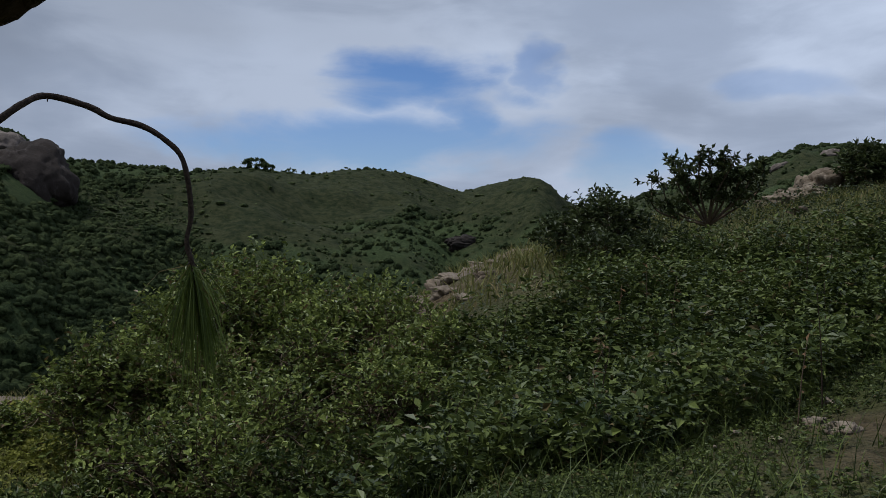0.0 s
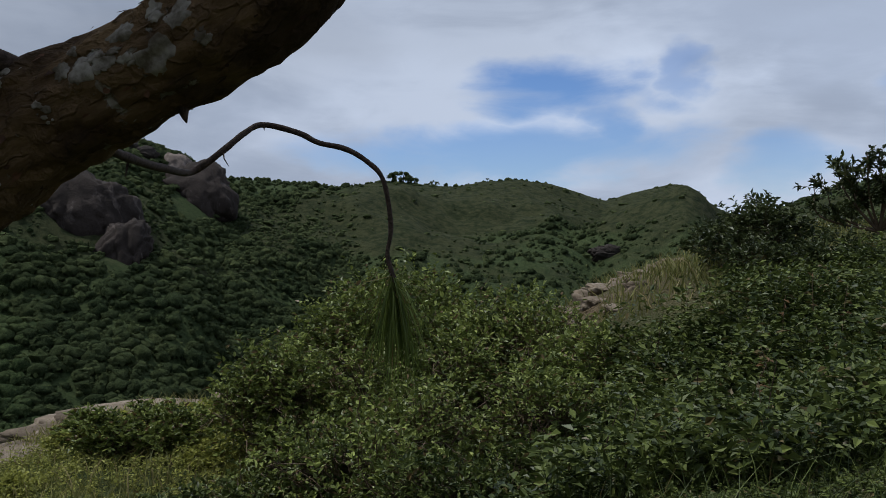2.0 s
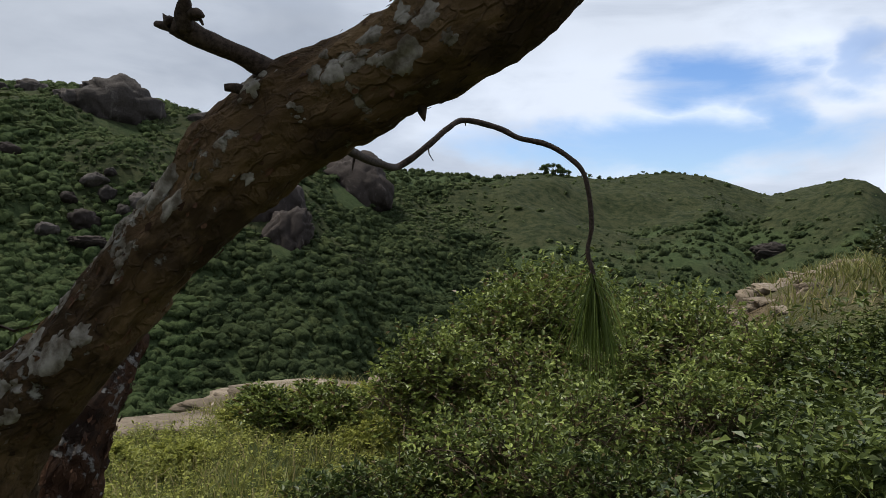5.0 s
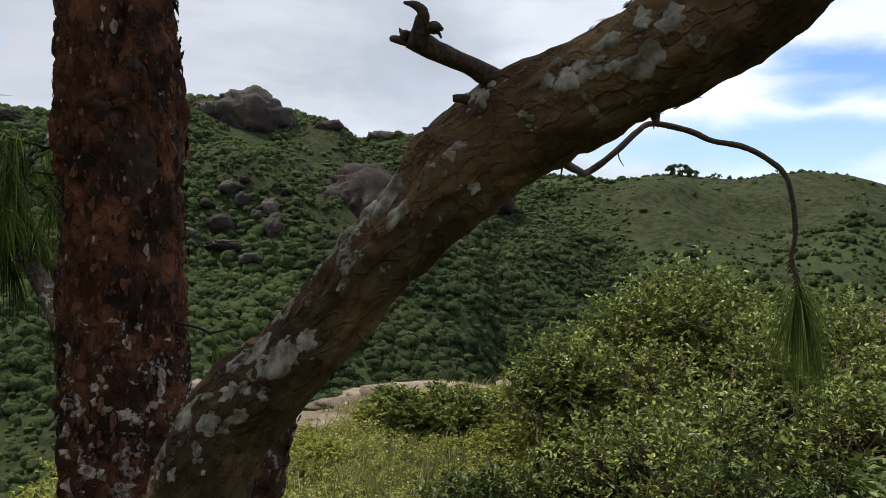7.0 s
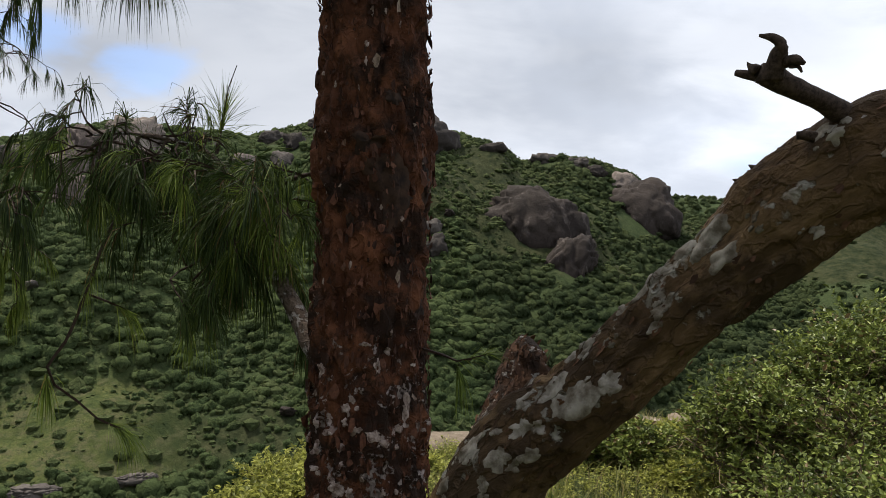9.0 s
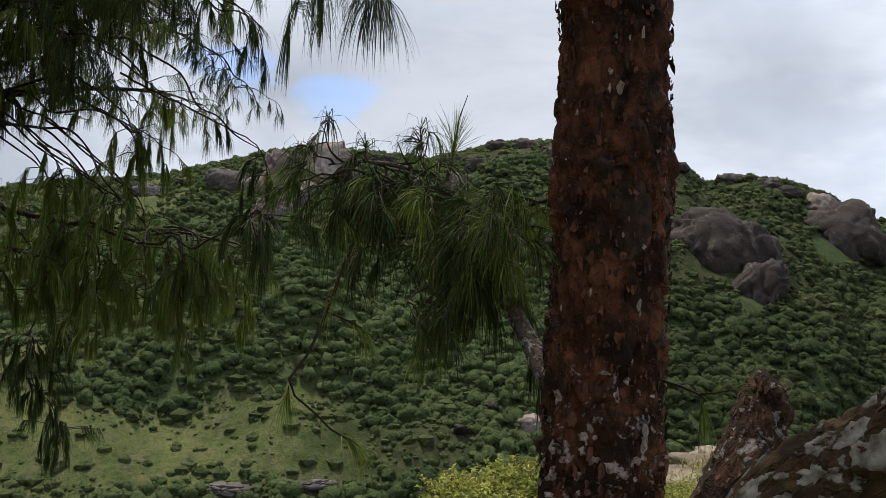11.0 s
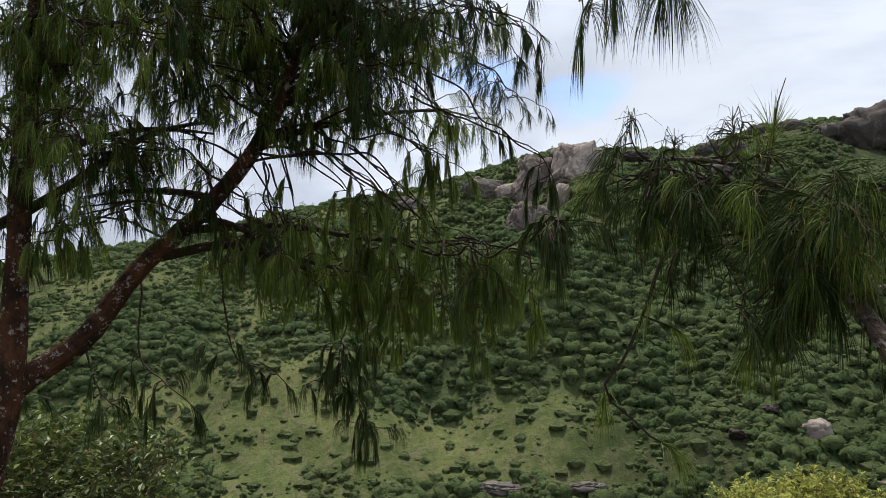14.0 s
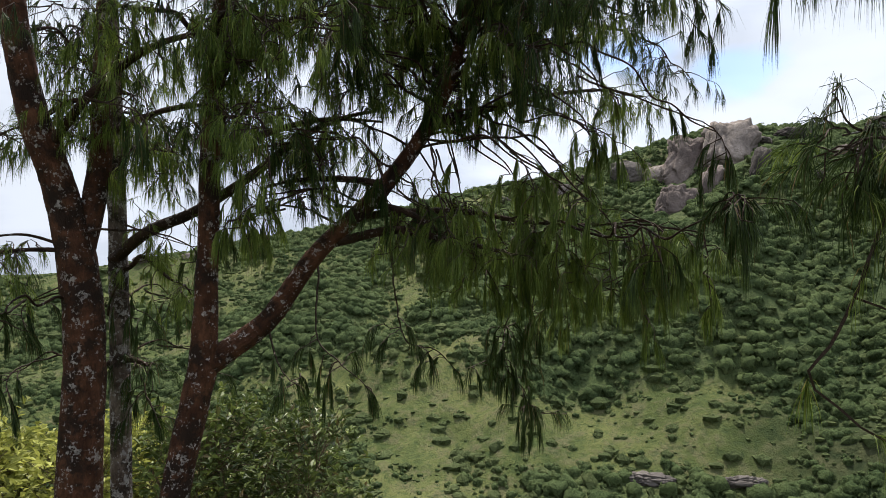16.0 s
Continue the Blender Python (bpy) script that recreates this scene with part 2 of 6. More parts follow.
def rock_material(name, dark, light, pale, scale, patch_scale, streak=0.5):
    m, n = material(name)
    at = n.add("ShaderNodeNewGeometry", out=0)
    big = n.noise(at, patch_scale, 5.0, 0.6)
    fine = n.noise(at, scale, 6.0, 0.65)
    colour = n.mix(n.ramp(big, 0.35, 0.68), dark, light)
    down = n.add("ShaderNodeMapping", {0: at, 3: (1.0, 1.0, 0.22)})
    run = n.noise(down, patch_scale * 3.4, 6.0, 0.65, 0.8)
    colour = n.mix(n.ramp(run, 0.56, 0.70, 0.0, streak), colour, pale)
    colour = n.mix(n.ramp(run, 0.45, 0.28, 0.0, 0.6), colour, tuple(c * 0.45 for c in dark))
    colour = n.mix(n.ramp(fine, 0.35, 0.75, 0.0, 0.45), colour, tuple(c * 0.5 for c in dark))
    finish(n, colour, 0.9, n.math("ADD", fine, big), 0.6 / scale, 0.7, 0.2)
    return m


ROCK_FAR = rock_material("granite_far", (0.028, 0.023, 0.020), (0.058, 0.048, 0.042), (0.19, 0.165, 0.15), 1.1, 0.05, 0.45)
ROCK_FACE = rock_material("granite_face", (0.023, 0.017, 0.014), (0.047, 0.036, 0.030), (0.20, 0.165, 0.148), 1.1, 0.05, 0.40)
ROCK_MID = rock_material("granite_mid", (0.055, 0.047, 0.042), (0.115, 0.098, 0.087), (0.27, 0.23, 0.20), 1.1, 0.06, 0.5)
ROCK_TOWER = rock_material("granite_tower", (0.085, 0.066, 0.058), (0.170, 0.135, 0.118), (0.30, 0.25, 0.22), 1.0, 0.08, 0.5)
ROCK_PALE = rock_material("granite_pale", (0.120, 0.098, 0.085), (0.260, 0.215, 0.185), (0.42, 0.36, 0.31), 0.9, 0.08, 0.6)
ROCK_NEAR = rock_material("granite_near", (0.13, 0.100, 0.070), (0.28, 0.225, 0.165), (0.42, 0.35, 0.27), 5.0, 0.6, 0.6)


def ground_material():
    m, n = material("hillside")
    at = n.add("ShaderNodeNewGeometry", out=0)
    bare = n.add("ShaderNodeAttribute", attribute_name="bare", out=2)
    wood = n.add("ShaderNodeAttribute", attribute_name="wood", out=2)
    heath_shade = n.add("ShaderNodeAttribute", attribute_name="heath_shade", out=2)
    a, b, c = n.noise(at, 0.030, 5.0, 0.6), n.noise(at, 0.22, 6.0, 0.7), n.noise(at, 3.5, 6.0, 0.7)
    dots = n.add("ShaderNodeTexVoronoi", {"Vector": at, "Scale": 0.42, "Randomness": 1.0})
    grass = n.mix(n.ramp(a, 0.36, 0.64), (0.056, 0.072, 0.022), (0.112, 0.120, 0.042))
    grass = n.mix(n.ramp(b, 0.45, 0.63, 0.0, 0.8), grass, (0.108, 0.098, 0.054))
    tuss = n.noise(at, 0.75, 6.0, 0.7, 0.6)
    grass = n.mix(n.ramp(tuss, 0.50, 0.36, 0.0, 0.75), grass, (0.032, 0.050, 0.019))
    grass = n.mix(n.ramp(tuss, 0.56, 0.70, 0.0, 0.6), grass, (0.130, 0.145, 0.058))
    grass = n.mix(n.ramp(b, 0.47, 0.30, 0.0, 0.7), grass, (0.036, 0.054, 0.022))
    grass = n.mix(n.math("MULTIPLY", n.ramp(dots, 0.55, 0.10, 0.0, 0.45), n.ramp(a, 0.62, 0.42)), grass, (0.024, 0.038, 0.013))
    grass = n.mix(n.ramp(c, 0.40, 0.75, 0.0, 0.5), grass, (0.030, 0.042, 0.014))
    # dark heath colours that also carry cloud shade on the right-hand slopes
    grass = n.mix(n.math("MULTIPLY", heath_shade, 0.90), grass, n.mix(n.ramp(b, 0.35, 0.65), (0.013, 0.019, 0.009), (0.046, 0.050, 0.023)))
    soil = n.mix(n.ramp(c, 0.3, 0.7), (0.075, 0.050, 0.032), (0.19, 0.135, 0.088))
    colour = n.mix(n.math("MULTIPLY", wood, 0.85), grass, n.mix(n.ramp(tuss, 0.35, 0.65), (0.030, 0.047, 0.019), (0.064, 0.088, 0.035)))
    colour = n.mix(bare, colour, soil)
    height = n.math("ADD", n.math("ADD", n.math("MULTIPLY", b, 1.2), n.math("MULTIPLY", tuss, 0.7)), n.math("MULTIPLY", c, 0.25))
    finish(n, colour, 0.95, height, 0.9, 1.0, 0.05)
    return m


GROUND = ground_material()


def flake_material(name, dark, mid, pale):
    m, n = material(name)
    geo = n.add("ShaderNodeNewGeometry", out=8)
    at = n.add("ShaderNodeNewGeometry", out=0)
    grain = n.noise(at, 120.0, 4.0)
    colour = n.mix(n.ramp(geo, 0.0, 0.7), dark, mid)
    colour = n.mix(n.ramp(geo, 0.95, 0.99), colour, pale)
    finish(n, n.mix(n.ramp(grain, 0.35, 0.7, 0.0, 0.5), colour, tuple(c * 0.5 for c in dark)), 0.8, grain, 0.002, 0.8, 0.25)
    return m


FLAKE = flake_material("bark_flakes", (0.030, 0.012, 0.007), (0.125, 0.050, 0.027), (0.33, 0.25, 0.20))
LICHEN = twig_material("grey_lichen", (0.07, 0.054, 0.036), (0.29, 0.265, 0.225), 34.0)
LICHEN_PINK = twig_material("pale_bark_lichen", (0.09, 0.052, 0.038), (0.42, 0.34, 0.30), 60.0)
KNOT = twig_material("charred_knot_bark", (0.014, 0.009, 0.007), (0.055, 0.030, 0.018), 30.0)
FLAKE_DARK = flake_material("limb_flakes", (0.035, 0.016, 0.009), (0.115, 0.055, 0.028), (0.30, 0.27, 0.24))


# ---------------------------------------------------------------- small tools
rng = np.random.default_rng(7)


def lattice(ix, iy, seed):
    h = (ix.astype(np.int64) * 374761393 + iy.astype(np.int64) * 668265263 + seed * 1274126177) & 0xFFFFFFFF
    h = ((h ^ (h >> 13)) * 1103515245) & 0xFFFFFFFF
    return ((h ^ (h >> 16)) & 0xFFFF) / 65535.0


def value_noise(x, y, seed=0):
    x, y = np.asarray(x, float), np.asarray(y, float)
    ix, iy = np.floor(x), np.floor(y)
    fx, fy = x - ix, y - iy
    fx, fy = fx * fx * (3 - 2 * fx), fy * fy * (3 - 2 * fy)
    a, b = lattice(ix, iy, seed), lattice(ix + 1, iy, seed)
    c, d = lattice(ix, iy + 1, seed), lattice(ix + 1, iy + 1, seed)
    return (a * (1 - fx) + b * fx) * (1 - fy) + (c * (1 - fx) + d * fx) * fy


def fbm(x, y, octaves=4, seed=0):
    total, weight = 0.0, 0.5
    for k in range(octaves):
        total = total + weight * (value_noise(x * 2**k, y * 2**k, seed + k) - 0.5)
        weight *= 0.5
    return total


def smooth(a, lo, hi):
    s = np.clip((a - lo) / (hi - lo), 0, 1)
    return s * s * (3 - 2 * s)


def mesh_of(name, verts, tris, mat, shaded=True, attributes=None):
    """A mesh from arrays of corners and triangles (or quads)."""
    verts, tris = np.asarray(verts, np.float32), np.asarray(tris, np.int32)
    me = bpy.data.meshes.new(name)
    k = tris.shape[1]
    me.vertices.add(len(verts))
    me.vertices.foreach_set("co", verts.ravel())
    me.loops.add(tris.size)
    me.loops.foreach_set("vertex_index", tris.ravel())
    me.polygons.add(len(tris))
    me.polygons.foreach_set("loop_start", np.arange(0, tris.size, k, dtype=np.int32))
    me.polygons.foreach_set("use_smooth", np.full(len(tris), shaded))
    for key, (kind, values) in (attributes or {}).items():
        layer = me.attributes.new(key, kind, "POINT")
        layer.data.foreach_set("vector" if kind == "FLOAT_VECTOR" else "value", np.asarray(values, np.float32).ravel())
    me.update(calc_edges=True)
    me.materials.append(mat)
    return me


def part(name, me, parent=None, label="", **tags):
    ob = new(name, me)
    if parent is not None:
        ob.parent = parent
    return tagged(ob, label, **tags)


def thing(name, label, category, base=(0, 0, 0), group=""):
    ob = new(name)
    ob.empty_display_size = 0.1
    return tagged(ob, label, category, group)


def spline(points, step):
    """Points along a smooth curve through the given ones, and how far along each given point lies."""
    p = np.asarray(points, float)
    p = np.vstack([2 * p[0] - p[1], p, 2 * p[-1] - p[-2]])
    out = []
    for i in range(1, len(p) - 2):
        length = np.linalg.norm(p[i + 1, :3] - p[i, :3])
        for s in np.linspace(0, 1, max(1, int(length / step) + 1), endpoint=False):
            a, b, c, d = p[i - 1], p[i], p[i + 1], p[i + 2]
            out.append(0.5 * (2 * b + (c - a) * s + (2 * a - 5 * b + 4 * c - d) * s**2 + (3 * b - a - 3 * c + d) * s**3))
    return np.array(out + [p[-2]])


def tube_arrays(points, sides, step, rough=0.0, rough_size=10.0, seed=0, flakes=0.0):
    """A rough tube along points (x, y, z, radius): corners, quads and bark coordinates."""
    c = spline(points, step)
    radius, c = c[:, 3], c[:, :3]
    tangent = np.gradient(c, axis=0)
    tangent /= np.linalg.norm(tangent, axis=1)[:, None]
    ref = np.array([0, 0, 1.0]) if abs(tangent[:, 2].mean()) < 0.8 else np.array([0.55, -0.83, 0.0])
    up = ref - tangent * (tangent @ ref)[:, None]
    up /= np.linalg.norm(up, axis=1)[:, None]
    right = np.cross(tangent, up)
    along = np.r_[0, np.cumsum(np.linalg.norm(np.diff(c, axis=0), axis=1))]
    ang = np.linspace(0, 2 * math.pi, sides, endpoint=False) - math.pi / 2
    ca, sa = np.cos(ang), np.sin(ang)
    bark = np.stack([radius[:, None] * ca, radius[:, None] * sa, np.repeat(along[:, None], sides, 1)], -1)
    r = np.repeat(radius[:, None], sides, 1)
    if rough:
        flat = bark.reshape(-1, 3)
        off = np.empty(len(flat))
        for i, q in enumerate(flat):
            v = Vector((q[0] + seed, q[1], q[2] * 0.45))
            n = noise.noise(v * rough_size) * 0.6 + noise.noise(v * rough_size * 2.7) * 0.3
            if flakes:
                w = v * 24 + noise.noise_vector(v * 14) * 0.8
                d = noise.voronoi(w)[0]
                n += flakes * (min(d[1] - d[0], 0.35) / 0.35 - 0.6) + flakes * 0.8 * (noise.cell(w * 0.9))
            off[i] = n
        r = r + rough * off.reshape(r.shape)
    v = c[:, None] + r[..., None] * (ca[None, :, None] * right[:, None] + sa[None, :, None] * up[:, None])
    rows = len(c)
    i, j = np.meshgrid(np.arange(rows - 1), np.arange(sides), indexing="ij")
    jn = (j + 1) % sides
    quads = np.stack([i * sides + j, i * sides + jn, (i + 1) * sides + jn, (i + 1) * sides + j], -1).reshape(-1, 4)
    return v.reshape(-1, 3), quads, bark.reshape(-1, 3)


def capped(verts, quads, bark, sides):
    """Closes both ends with a fan of thin quads."""
    n = len(verts)
    verts = np.vstack([verts, verts[:sides].mean(0), verts[-sides:].mean(0)])
    bark = np.vstack([bark, bark[0] * (0, 0, 1), bark[-1] * (0, 0, 1)])
    a = [(n, (k + 2) % sides, (k + 1) % sides, k) for k in range(0, sides, 2)]
    b = [(n + 1, n - sides + k, n - sides + (k + 1) % sides, n - sides + (k + 2) % sides) for k in range(0, sides, 2)]
    return verts, np.vstack([quads, a, b]), bark


def tube(name, points, mat, parent, sides=12, step=0.03, rough=0.0, rough_size=10.0, seed=0, flakes=0.0, label=""):
    v, q, b = capped(*tube_arrays(points, sides, step, rough, rough_size, seed, flakes), sides)
    return part(name, mesh_of(name, v, q, mat, True, {"bark": ("FLOAT_VECTOR", b)}), parent, label)


class Heap:
    """Collects many small pieces that become one mesh."""

    def __init__(self):
        self.v, self.t, self.n = [], [], 0

    def put(self, verts, tris):
        verts = np.asarray(verts, np.float32).reshape(-1, 3)
        self.v.append(verts)
        self.t.append(np.asarray(tris, np.int64) + self.n)
        self.n += len(verts)

    def mesh(self, name, mat, shaded=False):
        return mesh_of(name, np.vstack(self.v), np.vstack(self.t), mat, shaded)


def unit(v):
    return v / np.maximum(np.linalg.norm(v, axis=-1, keepdims=True), 1e-9)


def leaves(heap, base, way, length, width, fold=0.25, fine=False):
    """Folded leaves, one at each base, that point along way."""
    n = len(base)
    way = unit(way)
    side = unit(np.cross(way, np.array([0, 0, 1.0]) + rng.normal(0, 0.45, (n, 3))))
    up = np.cross(side, way)
    L, W = np.broadcast_to(length, n)[:, None], np.broadcast_to(width, n)[:, None]
    if not fine:
        mid, tip = base + way * L * 0.48, base + way * L - up * L * 0.12
        v = np.stack([base, mid + side * W / 2 + up * W * fold, tip, mid - side * W / 2 + up * W * fold], 1)
        k = np.arange(n)[:, None] * 4
        heap.put(v, np.vstack([k + [0, 1, 2], k + [0, 2, 3]]))
        return
    a, b = base + way * L * 0.28, base + way * L * 0.68 - up * L * 0.03
    tip = base + way * L - up * L * 0.12
    s1, s2 = side * W / 2 + up * W * fold, side * W * 0.42 + up * W * fold * 0.8
    v = np.stack([base, a + s1, b + s2, tip, b - s2 + up * W * fold * 1.6, a - s1 + up * W * fold * 2], 1)
    k = np.arange(n)[:, None] * 6
    heap.put(v, np.vstack([k + [0, 1, 2], k + [0, 2, 3], k + [0, 3, 4], k + [0, 4, 5]]))


def needles(heap, base, way, length, droop, width=0.0016, far=False, limp=1.0):
    """Long thin needles that bend down under their weight."""
    n = len(base)
    way = unit(way)
    side = unit(np.cross(way, rng.normal(0, 1, (n, 3))))
    L, droop = np.broadcast_to(length, n)[:, None], np.broadcast_to(droop, n)[:, None]
    pts, W = [base], width / 2
    steps = (0.0, 0.45, 1.0) if far else (0.0, 0.3, 0.65, 1.0)
    for a, s in zip(steps, steps[1:]):
        f = s ** limp
        d = unit(way * (1 - 0.75 * droop * f) + np.array([0, 0, -1.0]) * droop * f * 1.5)
        pts.append(pts[-1] + d * L * (s - a))
    rows = []
    for p in pts[:-1]:
        rows += [p - side * W, p + side * W]
    m = 2 * len(pts) - 1
    k = np.arange(n)[:, None] * m
    faces = []
    for q in range(0, m - 3, 2):
        faces += [[q, q + 1, q + 3], [q, q + 3, q + 2]]
    faces.append([m - 3, m - 2, m - 1])
    heap.put(np.stack(rows + [pts[-1]], 1), np.vstack([k + f for f in faces]))


def bark_flakes(name, points, parent, mat, count, size, lo, hi, lift=0.006, label=""):
    """Thin curled plates that stand off the bark of a stem, between two stretches along it."""
    sides = 64
    v, _, bark = tube_arrays(points, sides, 0.02)
    c = spline(points, 0.02)[:, :3]
    v = v.reshape(-1, sides, 3)
    rows = np.nonzero((bark.reshape(-1, sides, 3)[:, 0, 2] > lo) & (bark.reshape(-1, sides, 3)[:, 0, 2] < hi))[0]
    i, j = rng.choice(rows, count), rng.integers(0, sides, count)
    p, n = v[i, j], unit(v[i, j] - c[i])
    t = unit(np.gradient(c, axis=0))[i]
    s = np.cross(n, t)
    L = size * rng.uniform(0.35, 1.0, count) ** 1.5 * 2.0
    W = L * rng.uniform(0.3, 0.75, count)
    tilt, curl, open_end = rng.normal(0, 0.22, count), rng.uniform(0.0, 0.5, count), rng.normal(0, 0.18, count)
    poly = []
    for k in range(7):
        a = 2 * math.pi * k / 7
        q = rng.uniform(0.35, 1.25, count)
        x, y = np.cos(a) * L / 2 * q, np.sin(a) * W / 2 * q
        h = lift * rng.uniform(0.3, 1.0, count) + tilt * y + open_end * x + curl * y * y / np.maximum(W, 0.004) * 2
        poly.append(p + t * x[:, None] + s * y[:, None] + n * np.maximum(h, -0.002)[:, None])
    k = np.arange(count)[:, None] * 7
    heap = Heap()
    heap.put(np.stack(poly, 1), np.vstack([k + [0, m, m + 1] for m in range(1, 6)]))
    return part(name, heap.mesh(name, mat), parent, label, kind="stuff")


def bark_patches(name, points, parent, mat, spots, sides, step, rough, rough_size, seed, flakes, lift, label=""):
    """Crusts on the bark: irregular patches that follow the stem's own surface. Spots: way along, angle, length, width."""
    v, _, bark = tube_arrays(points, sides, step, rough, rough_size, seed, flakes)
    c = spline(points, step)[:, :3]
    rows = len(c)
    v, bark = v.reshape(rows, sides, 3), bark.reshape(rows, sides, 3)
    way = bark[:, 0, 2]
    radius = np.hypot(bark[:, 0, 0], bark[:, 0, 1])
    rings, spokes = 4, 26
    for k, (at, ang, length, width) in enumerate(spots):
        a = np.linspace(0, 2 * math.pi, spokes, endpoint=False)
        reach = np.array([max(0.45, 0.85 + 0.6 * noise.noise(Vector((math.cos(b) * 1.2 + k * 4.1, math.sin(b) * 1.2, seed))) + 0.3 * noise.noise(Vector((math.cos(b) * 4 + k, math.sin(b) * 4, seed))) + 0.14 * noise.noise(Vector((math.cos(b) * 9 + k, math.sin(b) * 9, seed)))) for b in a])
        f = np.linspace(0, 1, rings + 1)[:, None]
        s = at + f * (reach * np.cos(a) * length / 2)[None]
        i = np.clip(np.interp(s, way, np.arange(rows)), 0, rows - 1.001)
        turn = radians(ang) + f * (reach * np.sin(a) * width / 2)[None] / np.interp(s, way, radius)
        j = (turn + math.pi / 2) / (2 * math.pi) * sides
        i0, j0 = np.floor(i).astype(int), np.floor(j).astype(int)
        fi, fj = (i - i0)[..., None], (j - j0)[..., None]
        at_s = (v[i0, j0 % sides] * (1 - fj) + v[i0, (j0 + 1) % sides] * fj) * (1 - fi) + (v[i0 + 1, j0 % sides] * (1 - fj) + v[i0 + 1, (j0 + 1) % sides] * fj) * fi
        grain = np.array([noise.noise(Vector(q) * 90) for q in at_s.reshape(-1, 3)]).reshape(at_s.shape[:2])
        at_s = at_s + unit(at_s - c[i0]) * (lift * (1 + 0.8 * grain) * np.where(f < 0.99, 1.0, 0.2))[..., None]
        m, n = np.meshgrid(np.arange(rings), np.arange(spokes), indexing="ij")
        quads = np.stack([m * spokes + n, m * spokes + (n + 1) % spokes, (m + 1) * spokes + (n + 1) % spokes, (m + 1) * spokes + n], -1).reshape(-1, 4)
        part(name, mesh_of(name, at_s.reshape(-1, 3), quads[:, ::-1], mat), parent, label)


# ---------------------------------------------------------------- ground
# The knoll underfoot: bearing (degrees to the left), how far its brink lies, and the brink's height.
BRINK = [(-180, 60, 9), (-60, 55, 8), (-31, 42, 3.7), (-25, 32, 2.2), (-14, 24, 1.4), (-9, 22, 1.05), (-3, 19, 0.35), (4, 16, -0.9), (14, 16, -1.5), (22, 16.5, -1.75),
         (33, 15.5, -1.8), (39, 13.5, -1.95), (45, 10.5, -1.45), (52, 8.0, -1.15), (62, 6.0, -0.9), (80, 5.6, -0.8), (100, 7.5, -1.1), (130, 20, -2.0), (180, 60, 9)]
# The far skyline: bearing, height in degrees, and how far off the ridge lies.
RIDGE = [(-180, 3.0, 900), (-60, 4.5, 900), (-30.6, 5.1, 900), (-25.9, 5.3, 900), (-23.1, 4.2, 900), (-18, 3.0, 900), (-13, 1.2, 800), (-10.9, 1.7, 720), (-9.9, 2.45, 700), (-8.7, 3.4, 700),
         (-7.7, 3.55, 700), (-5.7, 3.15, 700), (-3.1, 2.5, 690), (-1.7, 3.0, 670), (0.7, 3.8, 650), (2.7, 4.05, 640), (5.5, 4.0, 630), (7.1, 3.65, 620), (9.4, 3.8, 610), (12.5, 4.05, 600),
         (15.7, 3.62, 590), (18.3, 3.9, 570), (20.7, 4.1, 550), (23.6, 4.3, 520), (25.4, 5.4, 480), (28.1, 6.4, 460), (30.5, 6.8, 450), (33.6, 6.4, 450), (34.9, 7.4, 450), (38.0, 8.1, 450),
         (44, 8.9, 450), (47.5, 8.8, 450), (52.7, 7.3, 450), (57, 7.5, 450), (61.5, 7.4, 450), (64.4, 6.8, 450), (67.8, 5.8, 450), (70.9, 4.9, 450), (77, 3.9, 450), (81.5, 2.9, 450),
         (87, 1.4, 460), (97, -0.4, 480), (108, -2.0, 500), (130, 1.0, 700), (180, 3.0, 900)]
# The dark spur in front of the far ridge: bearing and height of its crest.
SPUR = [(-180, -40), (-14, -7), (-12, -1.5), (-10.9, 1.0), (-10.3, 2.0), (-9.6, 2.9), (-8.5, 3.55), (-7, 3.0), (-4.5, 2.0), (-0.9, 0.3), (1.9, -1.2), (5, -3.2), (9, -6.5), (14, -14), (180, -40)]
BRINK, RIDGE, SPUR = np.array(BRINK, float), np.array(RIDGE, float), np.array(SPUR, float)
VALLEY = -62.0


def bearing(x, y):
    return np.degrees(np.arctan2(-x, y))


